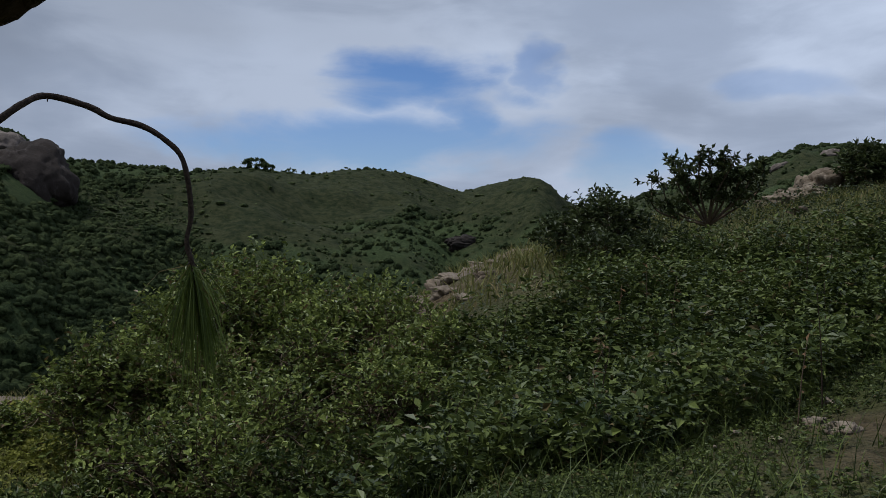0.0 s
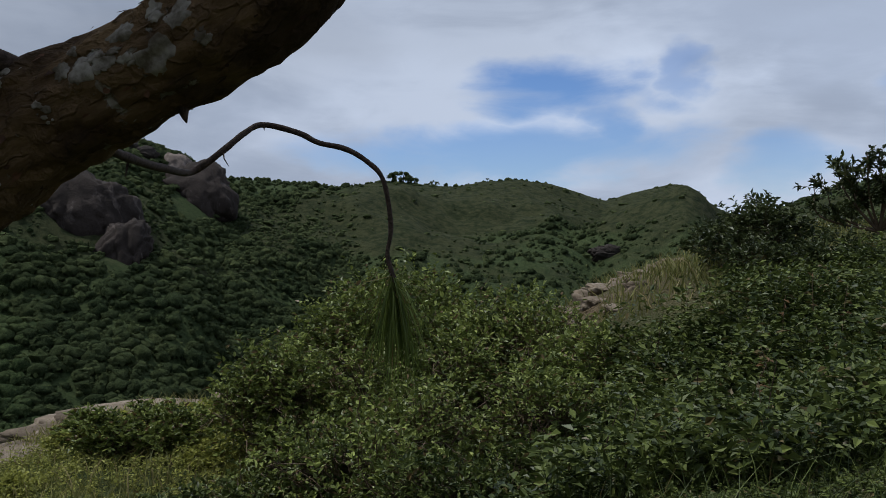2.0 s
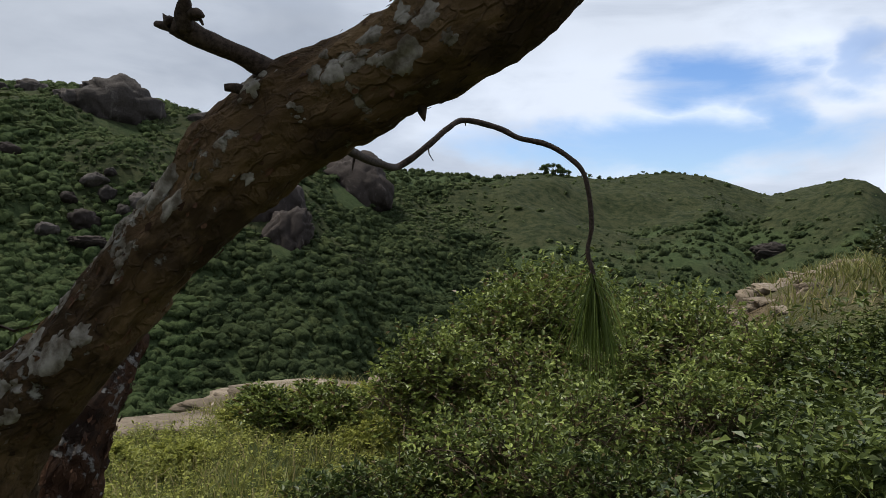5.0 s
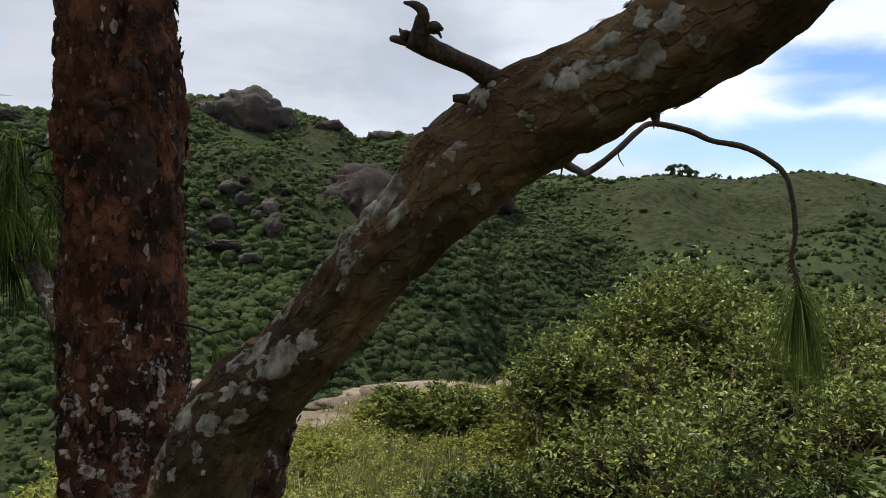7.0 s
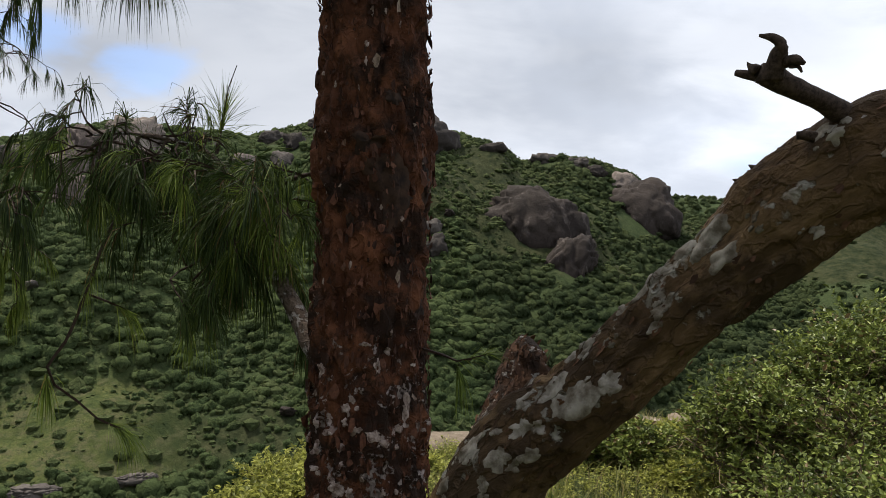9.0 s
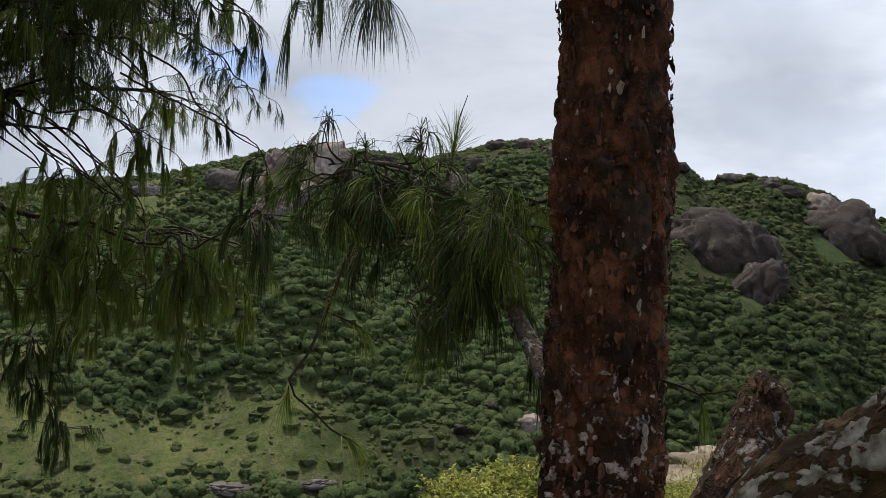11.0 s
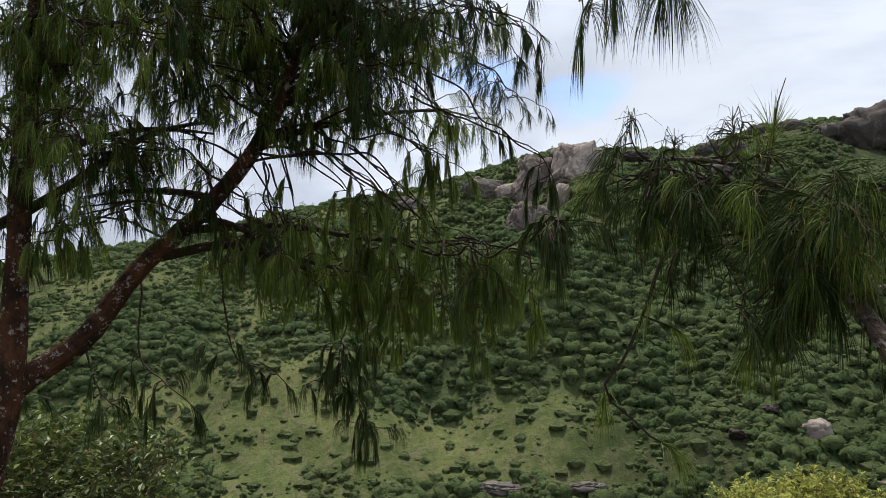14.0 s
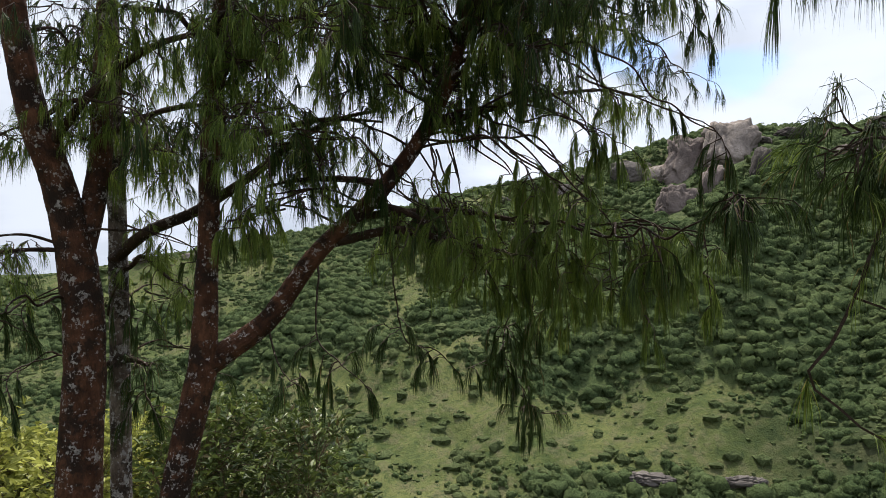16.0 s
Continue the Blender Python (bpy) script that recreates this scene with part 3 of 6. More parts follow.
def terrain(x, y):
    x, y = np.asarray(x, float), np.asarray(y, float)
    r, az = np.hypot(x, y), bearing(x, y)
    rc, zc = np.interp(az, BRINK[:, 0], BRINK[:, 1]), np.interp(az, BRINK[:, 0], BRINK[:, 2])
    s = r / rc
    near = np.where(s < 1, zc * smooth(s, -0.1, 1.05) ** 1.1, zc - (r - rc) * 0.62 * smooth(s, 0.9, 1.5))
    near = near + fbm(x / 3.0, y / 3.0, 3, 5) * 0.5 * smooth(r, 2, 9) * smooth(r, 60, 25) + fbm(x * 1.3, y * 1.3, 2, 9) * 0.1 * smooth(r, 40, 20)
    near = near - 0.95 * np.exp(-(((x + 1.2) / 3.6) ** 2) - ((y - 8.0) / 3.0) ** 2)
    el, rr = np.interp(az, RIDGE[:, 0], RIDGE[:, 1]), np.interp(az, RIDGE[:, 0], RIDGE[:, 2])
    top = rr * np.tan(np.radians(el)) + 1.5
    rv = 0.36 * rr
    u = np.clip((r - rv) / (rr - rv), 0, 1.0)
    far = VALLEY + (top - VALLEY) * (0.75 * u + 0.25 * u * u * (3 - 2 * u) + 0.10 * np.sin(u * math.pi))
    folds = (np.abs(fbm(x / 130, y / 130, 4, 21)) * 70 - 10) + fbm(x / 40, y / 40, 4, 33) * 16
    far = far + folds * np.sin(u * math.pi) ** 0.8 * smooth(u, 1.0, 0.82) + fbm(x / 14, y / 14, 3, 40) * 5.0 * smooth(r, 100, 160) * (0.25 + 0.75 * smooth(u, 1.0, 0.9))
    far = far - np.maximum(r - rr, 0) * 0.22
    crest = 470 * np.tan(np.radians(np.interp(az, SPUR[:, 0], SPUR[:, 1]))) + 1.5
    spur = crest - np.where(r < 470, (470 - r) * 0.40, (r - 470) * 0.55) + fbm(x / 22, y / 22, 4, 51) * 7.0 * smooth(np.abs(r - 470), 0, 40)
    far = np.maximum(far, spur)
    far = np.maximum(far, -140.0)
    return np.where(r < rv * 1.05, np.maximum(near, far), far)


def height(x, y):
    return float(terrain(np.array([x]), np.array([y]))[0])


def polar(az, r):
    a = radians(az)
    return -math.sin(a) * r, math.cos(a) * r


def on_slope(az, el):
    """Where the far slope, at that bearing, is seen at that height."""
    r = np.linspace(150, 1000, 1700)
    a = radians(az)
    z = terrain(-np.sin(a) * r, np.cos(a) * r)
    e = np.degrees(np.arctan2(z - 1.5, r))
    hit = np.nonzero(e >= el)[0]
    k = hit[0] if len(hit) else int(np.argmax(e))
    return float(-math.sin(a) * r[k]), float(math.cos(a) * r[k]), float(z[k])


# Open grass (negative) and thick wood (positive) on the far slopes: bearing, height, spreads, weight.
COVER = [(-2, 2.4, 14, 1.8, -1.0), (11, 1.6, 8, 2.6, -0.9), (21, 3.4, 3.2, 1.0, 1.0), (27, -6, 12, 3.2, 0.9), (36, -8, 12, 4.0, 0.9), (29, 0.0, 3.5, 2.5, -0.25), (22, -3.0, 4.5, 2.0, -0.75),
         (41.5, 4.6, 3.5, 1.6, -0.7), (37.5, 5.0, 2.5, 1.2, -0.5), (44, 0.5, 2.5, 2.0, -0.15), (33, 5.6, 4, 0.8, -0.4), (50, -1, 5, 3, 0.5), (55, -6, 8, 3.5, 0.5), (64, -11.5, 4.5, 2.2, -1.1), (70, -13.5, 4, 2.0, -0.9), (60, -14.0, 4, 1.6, -0.8), (74, -3.5, 7, 2.5, 0.9),
         (80, -11.5, 5, 2.5, -0.9), (87, -9.5, 5, 1.6, -0.8), (100, -2.5, 5, 1.6, -0.9), (92, -6, 4, 1.5, 0.5), (58, 4.5, 8, 2, 0.35), (-10, -4, 9, 3, 0.3), (9, -3.5, 8, 2.2, 0.2), (-5, -0.2, 5, 1.3, 0.45), (1, -1.2, 4, 1.0, 0.5), (4, 0.2, 3, 0.6, 0.3)]


def woodiness(x, y, z):
    az, el = bearing(x, y), np.degrees(np.arctan2(z - 1.5, np.hypot(x, y)))
    w = 0.40 + fbm(x / 45, y / 45, 4, 77) * 2.2 + fbm(x / 14, y / 14, 2, 78) * 0.9
    for a, e, sa, se, k in COVER:
        w = w + k * np.exp(-(((az - a) / sa) ** 2) - ((el - e) / se) ** 2)
    return w


def bare_ground(x, y):
    """Trodden earth beside the shrubs, and worn patches."""
    path = np.exp(-(((x - 2.9 - 0.25 * (y - 5)) / 0.8) ** 2)) * smooth(y, 6.6, 5.2) * smooth(y, 1.0, 3.0)
    crest = 0.9 * np.exp(-(((x - 0.6) / 1.8) ** 2) - ((y - 15.0) / 3.5) ** 2)
    return np.clip(path * (0.6 + fbm(x * 2, y * 2, 3, 3) * 1.6) + crest * (0.6 + 2 * fbm(x, y, 3, 4)), 0, 1)


angles = np.radians(np.r_[np.arange(-36, 112, 0.42), np.arange(112, 324, 4.0)])
radii = np.r_[0.0, np.geomspace(0.8, 60, 110), np.geomspace(64, 1000, 190), np.geomspace(1050, 4600, 14)]
aa, rr_ = np.meshgrid(angles, radii, indexing="ij")
gx, gy = -np.sin(aa) * rr_, np.cos(aa) * rr_
gz = terrain(gx.ravel(), gy.ravel()).reshape(gx.shape)
na, nr = gx.shape
i, j = np.meshgrid(np.arange(na), np.arange(nr - 1), indexing="ij")
inext = (i + 1) % na
quads = np.stack([i * nr + j, i * nr + j + 1, inext * nr + j + 1, inext * nr + j], -1).reshape(-1, 4)
flat = (gx.ravel(), gy.ravel(), gz.ravel())
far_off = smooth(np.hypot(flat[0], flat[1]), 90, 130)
# painted cloud shade and heath fade out between 52 and 64 degrees left
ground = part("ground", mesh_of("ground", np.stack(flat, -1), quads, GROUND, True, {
    "heath_shade": ("FLOAT", far_off * smooth(bearing(flat[0], flat[1]), 64, 52)), "bare": ("FLOAT", bare_ground(flat[0], flat[1])), "wood": ("FLOAT", smooth(woodiness(*flat), 0.0, 0.5) * far_off * 0.8)}),
    None, "grassy hillside falling to a valley with green mountains beyond", kind="structure", category="ground")


# ---------------------------------------------------------------- rocks
def ico(level):
    bm = bmesh.new()
    bmesh.ops.create_icosphere(bm, subdivisions=level, radius=1.0)
    v = np.array([p.co[:] for p in bm.verts])
    t = np.array([[p.index for p in f.verts] for f in bm.faces])
    bm.free()
    return v, t


ICO = {k: ico(k) for k in (1, 2, 3, 4, 5)}


def rock(name, label, at, size, mat, seed, level=4, turn=0.0, lean=0.0, rough=0.22, sink=0.3, category="rock", group="", tilt=0.0, boxy=1.0, jag=0.0):
    v, t = ICO[level]
    off = np.empty(len(v))
    for k, q in enumerate(v):
        p = Vector(q) + Vector((seed * 3.7, seed * 1.3, 0))
        facet = noise.voronoi(p * 1.5)[0]
        off[k] = 1 + 1.5 * rough * (noise.noise(p * 1.2) * 1.2 + noise.noise(p * 3.1) * 0.55 + noise.noise(p * 8) * 0.25 + noise.noise(p * 19) * 0.10 + (min(facet[1] - facet[0], 0.4) - 0.2) * 0.9)
    ring = np.arctan2(v[:, 1], v[:, 0])
    edge = np.array([noise.noise(Vector((math.cos(a) * 1.3, math.sin(a) * 1.3, seed * 2.1))) + 0.5 * noise.noise(Vector((math.cos(a) * 3.3, math.sin(a) * 3.3, seed * 1.7))) for a in ring])
    v = np.sign(v) * np.abs(v) ** boxy
    v[:, :2] *= (1 + jag * edge)[:, None]
    v = v * off[:, None] * np.array(size) / 2
    me = mesh_of(name, v, t, mat, True)
    ob = part(name, me, None, label, category=category, group=group)
    ob.matrix_world = pose(at[0], at[1], at[2] + size[2] * (0.5 - sink), tilt, lean, turn)
    return ob


BARE = []   # where rock keeps the trees away: bearing, height, half breadth and half height


def on_rock(x, y, z):
    az, el = bearing(x, y), np.degrees(np.arctan2(z - 1.5, np.hypot(x, y)))
    hit = np.zeros(len(x), bool)
    for a, e, w, h in BARE:
        hit |= ((az - a) / w) ** 2 + ((el - e + 0.2) / h) ** 2 < 1
    return hit


def crag(name, label, az, el, wide, high, depth, mat, seed, back=30.0, roll=0.0, boxy=0.85, rough=0.10, cracks=0.10, group="", sink=0.08):
    """A granite dome or block set in the far slope: bearing, height, breadth and height in degrees, depth in metres."""
    x, y, z = on_slope(az, el)
    r = math.hypot(x, y)
    w, h = r * radians(wide), r * radians(high) / math.cos(radians(back * 0.8))
    v, t = ICO[5 if wide > 2.2 else 4]
    off = np.empty(len(v))
    for k, q in enumerate(v):
        p = Vector(q) + Vector((seed * 3.7, seed * 1.3, seed * 0.7))
        sheet = noise.noise(p * 0.9) * 3.0 + q[2] * 1.6
        joint = noise.voronoi(Vector((p.x * 2.2, p.y * 1.4, p.z * 0.9)) + noise.noise_vector(p * 1.5) * 0.3)[0]
        step = sheet - math.floor(sheet)
        off[k] = 1 + rough * (noise.noise(p * 1.1) * 1.3 + noise.noise(p * 2.7) * 0.6 + noise.noise(p * 7) * 0.25 + noise.noise(p * 16) * 0.12 + 0.5 * (min(step * 4, 1.0) - step)) - cracks * max(0.0, 0.11 - (joint[1] - joint[0])) / 0.11
    ring = np.arctan2(v[:, 2], v[:, 0])
    jag = np.array([noise.noise(Vector((math.cos(a) * 1.4, math.sin(a) * 1.4, seed * 2.1))) + 0.6 * noise.noise(Vector((math.cos(a) * 4.0, math.sin(a) * 4.0, seed * 1.7))) + 0.3 * noise.noise(Vector((math.cos(a) * 11.0, math.sin(a) * 11.0, seed))) for a in ring])
    v = np.sign(v) * np.abs(v) ** boxy * off[:, None]
    v[:, [0, 2]] *= (1 + 0.28 * jag)[:, None]
    v = v * np.array([w, depth, h]) / 2
    ob = part(name, mesh_of(name, v, t, mat, True), None, label, category="rock", group=group)
    BARE.append((az, el, wide * 0.30, high * 0.30))
    away = Vector((x, y, 0)).normalized() * depth * sink
    ob.matrix_world = pose(x + away.x, y + away.y, z, -back, roll, az)
    return ob


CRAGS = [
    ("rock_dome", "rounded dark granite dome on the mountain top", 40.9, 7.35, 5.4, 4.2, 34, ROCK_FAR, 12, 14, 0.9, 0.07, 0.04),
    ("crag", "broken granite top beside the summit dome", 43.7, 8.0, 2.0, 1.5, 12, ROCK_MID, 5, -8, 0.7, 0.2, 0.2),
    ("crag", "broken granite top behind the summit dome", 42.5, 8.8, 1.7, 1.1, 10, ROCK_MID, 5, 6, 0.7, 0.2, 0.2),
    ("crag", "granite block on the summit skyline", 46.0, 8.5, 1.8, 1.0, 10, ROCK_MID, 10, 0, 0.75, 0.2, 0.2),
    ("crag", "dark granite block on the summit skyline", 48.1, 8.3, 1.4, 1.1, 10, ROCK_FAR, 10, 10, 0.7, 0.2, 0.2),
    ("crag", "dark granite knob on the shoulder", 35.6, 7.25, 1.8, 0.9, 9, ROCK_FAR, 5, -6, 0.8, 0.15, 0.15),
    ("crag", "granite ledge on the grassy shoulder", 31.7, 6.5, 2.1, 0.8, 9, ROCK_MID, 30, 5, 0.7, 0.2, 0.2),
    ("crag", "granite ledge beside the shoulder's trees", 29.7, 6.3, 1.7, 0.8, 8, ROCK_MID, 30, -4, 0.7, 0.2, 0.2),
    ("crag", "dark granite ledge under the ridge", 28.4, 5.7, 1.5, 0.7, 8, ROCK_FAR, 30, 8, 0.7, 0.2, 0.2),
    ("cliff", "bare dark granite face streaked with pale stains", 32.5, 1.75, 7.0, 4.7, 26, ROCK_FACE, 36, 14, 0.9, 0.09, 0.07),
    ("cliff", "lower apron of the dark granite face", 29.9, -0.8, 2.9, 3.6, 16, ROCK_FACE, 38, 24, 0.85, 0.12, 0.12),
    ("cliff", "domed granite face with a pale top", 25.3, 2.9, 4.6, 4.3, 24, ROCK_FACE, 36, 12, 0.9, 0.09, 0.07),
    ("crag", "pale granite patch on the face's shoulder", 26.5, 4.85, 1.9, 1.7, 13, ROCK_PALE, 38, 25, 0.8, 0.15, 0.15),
    ("rock_dome", "long grey granite whaleback on the skyline", 66.4, 4.7, 3.0, 1.6, 12, ROCK_MID, 45, 12, 0.9, 0.08, 0.08),
    ("rock_dome", "granite shoulder under the skyline", 71.8, 3.5, 2.4, 1.5, 12, ROCK_MID, 30, 12, 0.85, 0.1, 0.1),
    ("crag", "rounded granite skyline outcrop", 56.2, 6.85, 2.4, 1.0, 12, ROCK_FAR, 20, 0, 0.85, 0.12, 0.1),
    ("crag", "weathered granite block under the crest", 51.2, 7.2, 1.7, 1.1, 10, ROCK_MID, 20, 5, 0.7, 0.2, 0.2),
    ("crag", "dark granite block under the crest", 49.6, 6.9, 1.6, 1.5, 10, ROCK_FAR, 30, -8, 0.7, 0.2, 0.2),
    ("crag", "pale granite slab on the upper slope", 52.9, 5.5, 1.8, 1.0, 9, ROCK_PALE, 35, 12, 0.75, 0.15, 0.15),
    ("crag", "grey granite slab on the upper slope", 50.4, 5.6, 1.5, 1.7, 9, ROCK_MID, 38, 0, 0.75, 0.15, 0.15),
    ("boulder", "lone pale granite boulder among woodland", 44.8, -11.1, 2.2, 1.7, 7, ROCK_PALE, 5, -14, 0.8, 0.16, 0.2),
    ("boulder", "low brown granite outcrop in grass", 65.6, -16.0, 3.4, 0.9, 6, ROCK_MID, 10, 3, 0.75, 0.2, 0.2),
    ("boulder", "half-buried granite boulder in grass", 59.6, -15.7, 2.8, 0.9, 6, ROCK_MID, 10, -5, 0.75, 0.2, 0.2),
    ("crag", "pale granite bank on the sunlit far slope", 100.0, -1.0, 1.6, 0.5, 8, ROCK_PALE, 30, 0, 0.8, 0.2, 0.2),
    ("crag", "pale granite bank among far trees", 97.2, -0.8, 0.9, 0.4, 6, ROCK_PALE, 30, 0, 0.8, 0.2, 0.2),
    ("cliff", "small dark rock face on the spur", -3.6, -1.3, 2.4, 0.9, 10, ROCK_FAR, 36, 0, 0.8, 0.2, 0.2)]
for k, (name, label, az, el, w, h, d, mat, back, roll, boxy, rough, cracks) in enumerate(CRAGS):
    crag(name, label, az, el, w * (1.12 if name == "cliff" else 1), h * (1.12 if name == "cliff" else 1), d, mat, k + 1, back, roll, boxy, rough, cracks, sink=0.20 if name == "cliff" else 0.08)
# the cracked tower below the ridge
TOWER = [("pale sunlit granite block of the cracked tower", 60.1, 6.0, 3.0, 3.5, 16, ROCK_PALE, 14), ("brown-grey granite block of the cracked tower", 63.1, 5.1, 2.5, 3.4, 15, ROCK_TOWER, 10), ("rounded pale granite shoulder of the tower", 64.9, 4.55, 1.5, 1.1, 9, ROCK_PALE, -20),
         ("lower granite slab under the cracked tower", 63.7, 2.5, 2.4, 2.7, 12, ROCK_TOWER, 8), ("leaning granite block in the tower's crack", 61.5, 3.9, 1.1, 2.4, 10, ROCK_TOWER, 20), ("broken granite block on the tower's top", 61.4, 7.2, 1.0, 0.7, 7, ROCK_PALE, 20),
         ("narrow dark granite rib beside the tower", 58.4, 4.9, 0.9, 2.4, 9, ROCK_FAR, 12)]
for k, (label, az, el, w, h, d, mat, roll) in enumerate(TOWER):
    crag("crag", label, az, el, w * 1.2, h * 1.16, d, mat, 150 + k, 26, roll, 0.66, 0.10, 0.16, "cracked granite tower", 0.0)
# boulders on the slope: bearing, height, breadth and height in degrees
SLOPE_ROCKS = [(42.4, 2.8, 1.7, 0.9), (41.6, 1.9, 1.1, 1.2), (43.0, 0.2, 1.9, 1.6), (39.7, 1.5, 1.2, 1.2), (39.4, 0.0, 1.5, 2.0), (42.6, -1.3, 2.5, 0.9), (41.0, -2.1, 1.9, 0.8), (40.6, 0.9, 0.9, 0.9), (43.9, 1.7, 1.0, 0.8), (45.2, -0.4, 1.4, 0.9), (41.4, 3.4, 0.8, 0.5), (38.6, 2.6, 0.7, 0.5),
               (35.0, 2.8, 0.8, 0.5), (54.8, 6.4, 1.0, 0.7), (47.3, 4.6, 1.4, 0.8), (58.0, 6.6, 0.9, 0.5), (66.9, 5.3, 1.2, 0.6), (69.5, 4.4, 1.2, 0.6), (75.5, 3.0, 1.4, 0.6), (47.5, -9.9, 1.1, 0.6), (49.6, -11.6, 1.2, 0.6), (66.0, -3.2, 0.9, 0.5), (55.0, 4.2, 1.2, 0.6),
               (-27.5, 4.7, 1.3, 0.6), (-29.3, 4.6, 1.0, 0.5), (-24.5, 3.9, 1.1, 0.5)]
for k, (az, el, w, h) in enumerate(SLOPE_ROCKS):
    crag("boulder", "grey granite boulder on the mountain slope", az, el, w, h, 5 + 3 * w, (ROCK_MID, ROCK_FAR, ROCK_FACE)[k % 3] if az > 0 else ROCK_PALE, 40 + k, 20, (k * 37) % 40 - 20, 0.82, 0.14, 0.12, "mountain boulders")


# ---------------------------------------------------------------- woods on the far slopes
def scatter_polar(n, az0, az1, r0, r1):
    az = rng.uniform(az0, az1, n)
    r = np.sqrt(rng.uniform(r0**2, r1**2, n))
    return -np.sin(np.radians(az)) * r, np.cos(np.radians(az)) * r


def crowns(heap, c, stretch, level, bump):
    """Lumpy leafy domes, open below."""
    v, t = ICO[level]
    t = t[v[t].mean(1)[:, 2] > -0.30]
    n = len(c)
    wave = rng.uniform(0, 6.28, (n, 1, 3))
    lump = 1 + bump * (np.sin(v[None, :, 0] * 4.3 + wave[..., 0]) * np.sin(v[None, :, 1] * 4.7 + wave[..., 1]) + 0.6 * np.sin(v[None, :, 2] * 6.1 + v[None, :, 0] * 5.0 + wave[..., 2])) + rng.uniform(-0.20, 0.16, (n, len(v)))
    heap.put(c[:, None] + v[None] * stretch[:, None] * lump[..., None], (t[None] + (np.arange(n) * len(v))[:, None, None]).reshape(-1, 3))


def canopy(heap, x, y, z, size, leaf_count, leaf_size):
    """Uneven rounded crowns under a shell of leaf sprays; the larger ones more finely lobed."""
    n = len(x)
    c = np.stack([x, y, z + size * 0.15], -1)
    stretch = np.stack([size * rng.uniform(0.85, 1.25, n), size * rng.uniform(0.85, 1.25, n), size * rng.uniform(0.65, 1.1, n)], -1)
    big = size > 2.1
    for m, level, bump in ((big, 2, 0.20), (~big, 1, 0.12)):
        if m.any():
            crowns(heap, c[m], stretch[m] * 0.86, level, bump)
    d = unit(rng.normal(0, 1, (n, leaf_count, 3)) + [0, 0, 0.45])
    p = c[:, None] + d * stretch[:, None] * rng.uniform(0.78, 1.10, (n, leaf_count, 1))
    p, d = p.reshape(-1, 3), d.reshape(-1, 3)
    s = np.repeat(leaf_size * size, leaf_count)[:, None] * rng.uniform(0.6, 1.3, (n * leaf_count, 1))
    a = unit(np.cross(d, rng.normal(0, 1, d.shape)))
    b = unit(np.cross(d + rng.normal(0, 0.35, d.shape), a))
    q = np.stack([p - a * s, p - b * s * 0.8 + d * s * 0.2, p + a * s, p + b * s * 0.8 - d * s * 0.3], 1)
    k = np.arange(len(p))[:, None] * 4
    heap.put(q, np.vstack([k + [0, 1, 2], k + [0, 2, 3]]))


def scrub(heap, x, y, z, size):
    """Low ragged bushes: a rough mound with a few leaf sprays."""
    n, m = len(x), 2
    crowns(heap, np.stack([x, y, z], -1), np.stack([size * rng.uniform(0.8, 1.4, n), size * rng.uniform(0.8, 1.4, n), size * rng.uniform(0.55, 0.95, n)], -1), 1, 0.2)
    d = unit(rng.normal(0, 1, (n, m, 3)) * [1, 1, 0.6] + [0, 0, 0.5])
    p = (np.stack([x, y, z], -1)[:, None] + d * size[:, None, None] * rng.uniform(0.3, 0.9, (n, m, 1))).reshape(-1, 3)
    d = d.reshape(-1, 3)
    s = np.repeat(size * 0.45, m)[:, None] * rng.uniform(0.6, 1.2, (n * m, 1))
    a = unit(np.cross(d, rng.normal(0, 1, d.shape)))
    b = np.cross(d, a)
    k = np.arange(len(p))[:, None] * 4
    heap.put(np.stack([p - a * s, p - b * s * 0.8, p + a * s, p + b * s * 0.8], 1), np.vstack([k + [0, 1, 2], k + [0, 2, 3]]))


heap = Heap()
for az0, az1, r0, r1, count in ((14, 110, 165, 480, 18000), (-12, 20, 220, 720, 1500)):
    x, y = scatter_polar(count, az0, az1, r0, r1)
    z = terrain(x, y)
    ok = np.degrees(np.arctan2(z - 1.5, np.hypot(x, y))) > -19.5
    ok &= rng.uniform(0, 1, count) < 0.40 + 0.60 * smooth(woodiness(x, y, z), -0.35, 0.15)
    ok &= ~on_rock(x, y, z)
    scrub(heap, x[ok], y[ok], z[ok], 0.45 + 2.0 * rng.uniform(0, 1, ok.sum()) ** 2.2)
part("scrub", heap.mesh("scrub", SCRUB), None, "low scattered scrub over the grassy mountain slopes", kind="stuff", category="scrub")
heap, shaded_heap = Heap(), Heap()
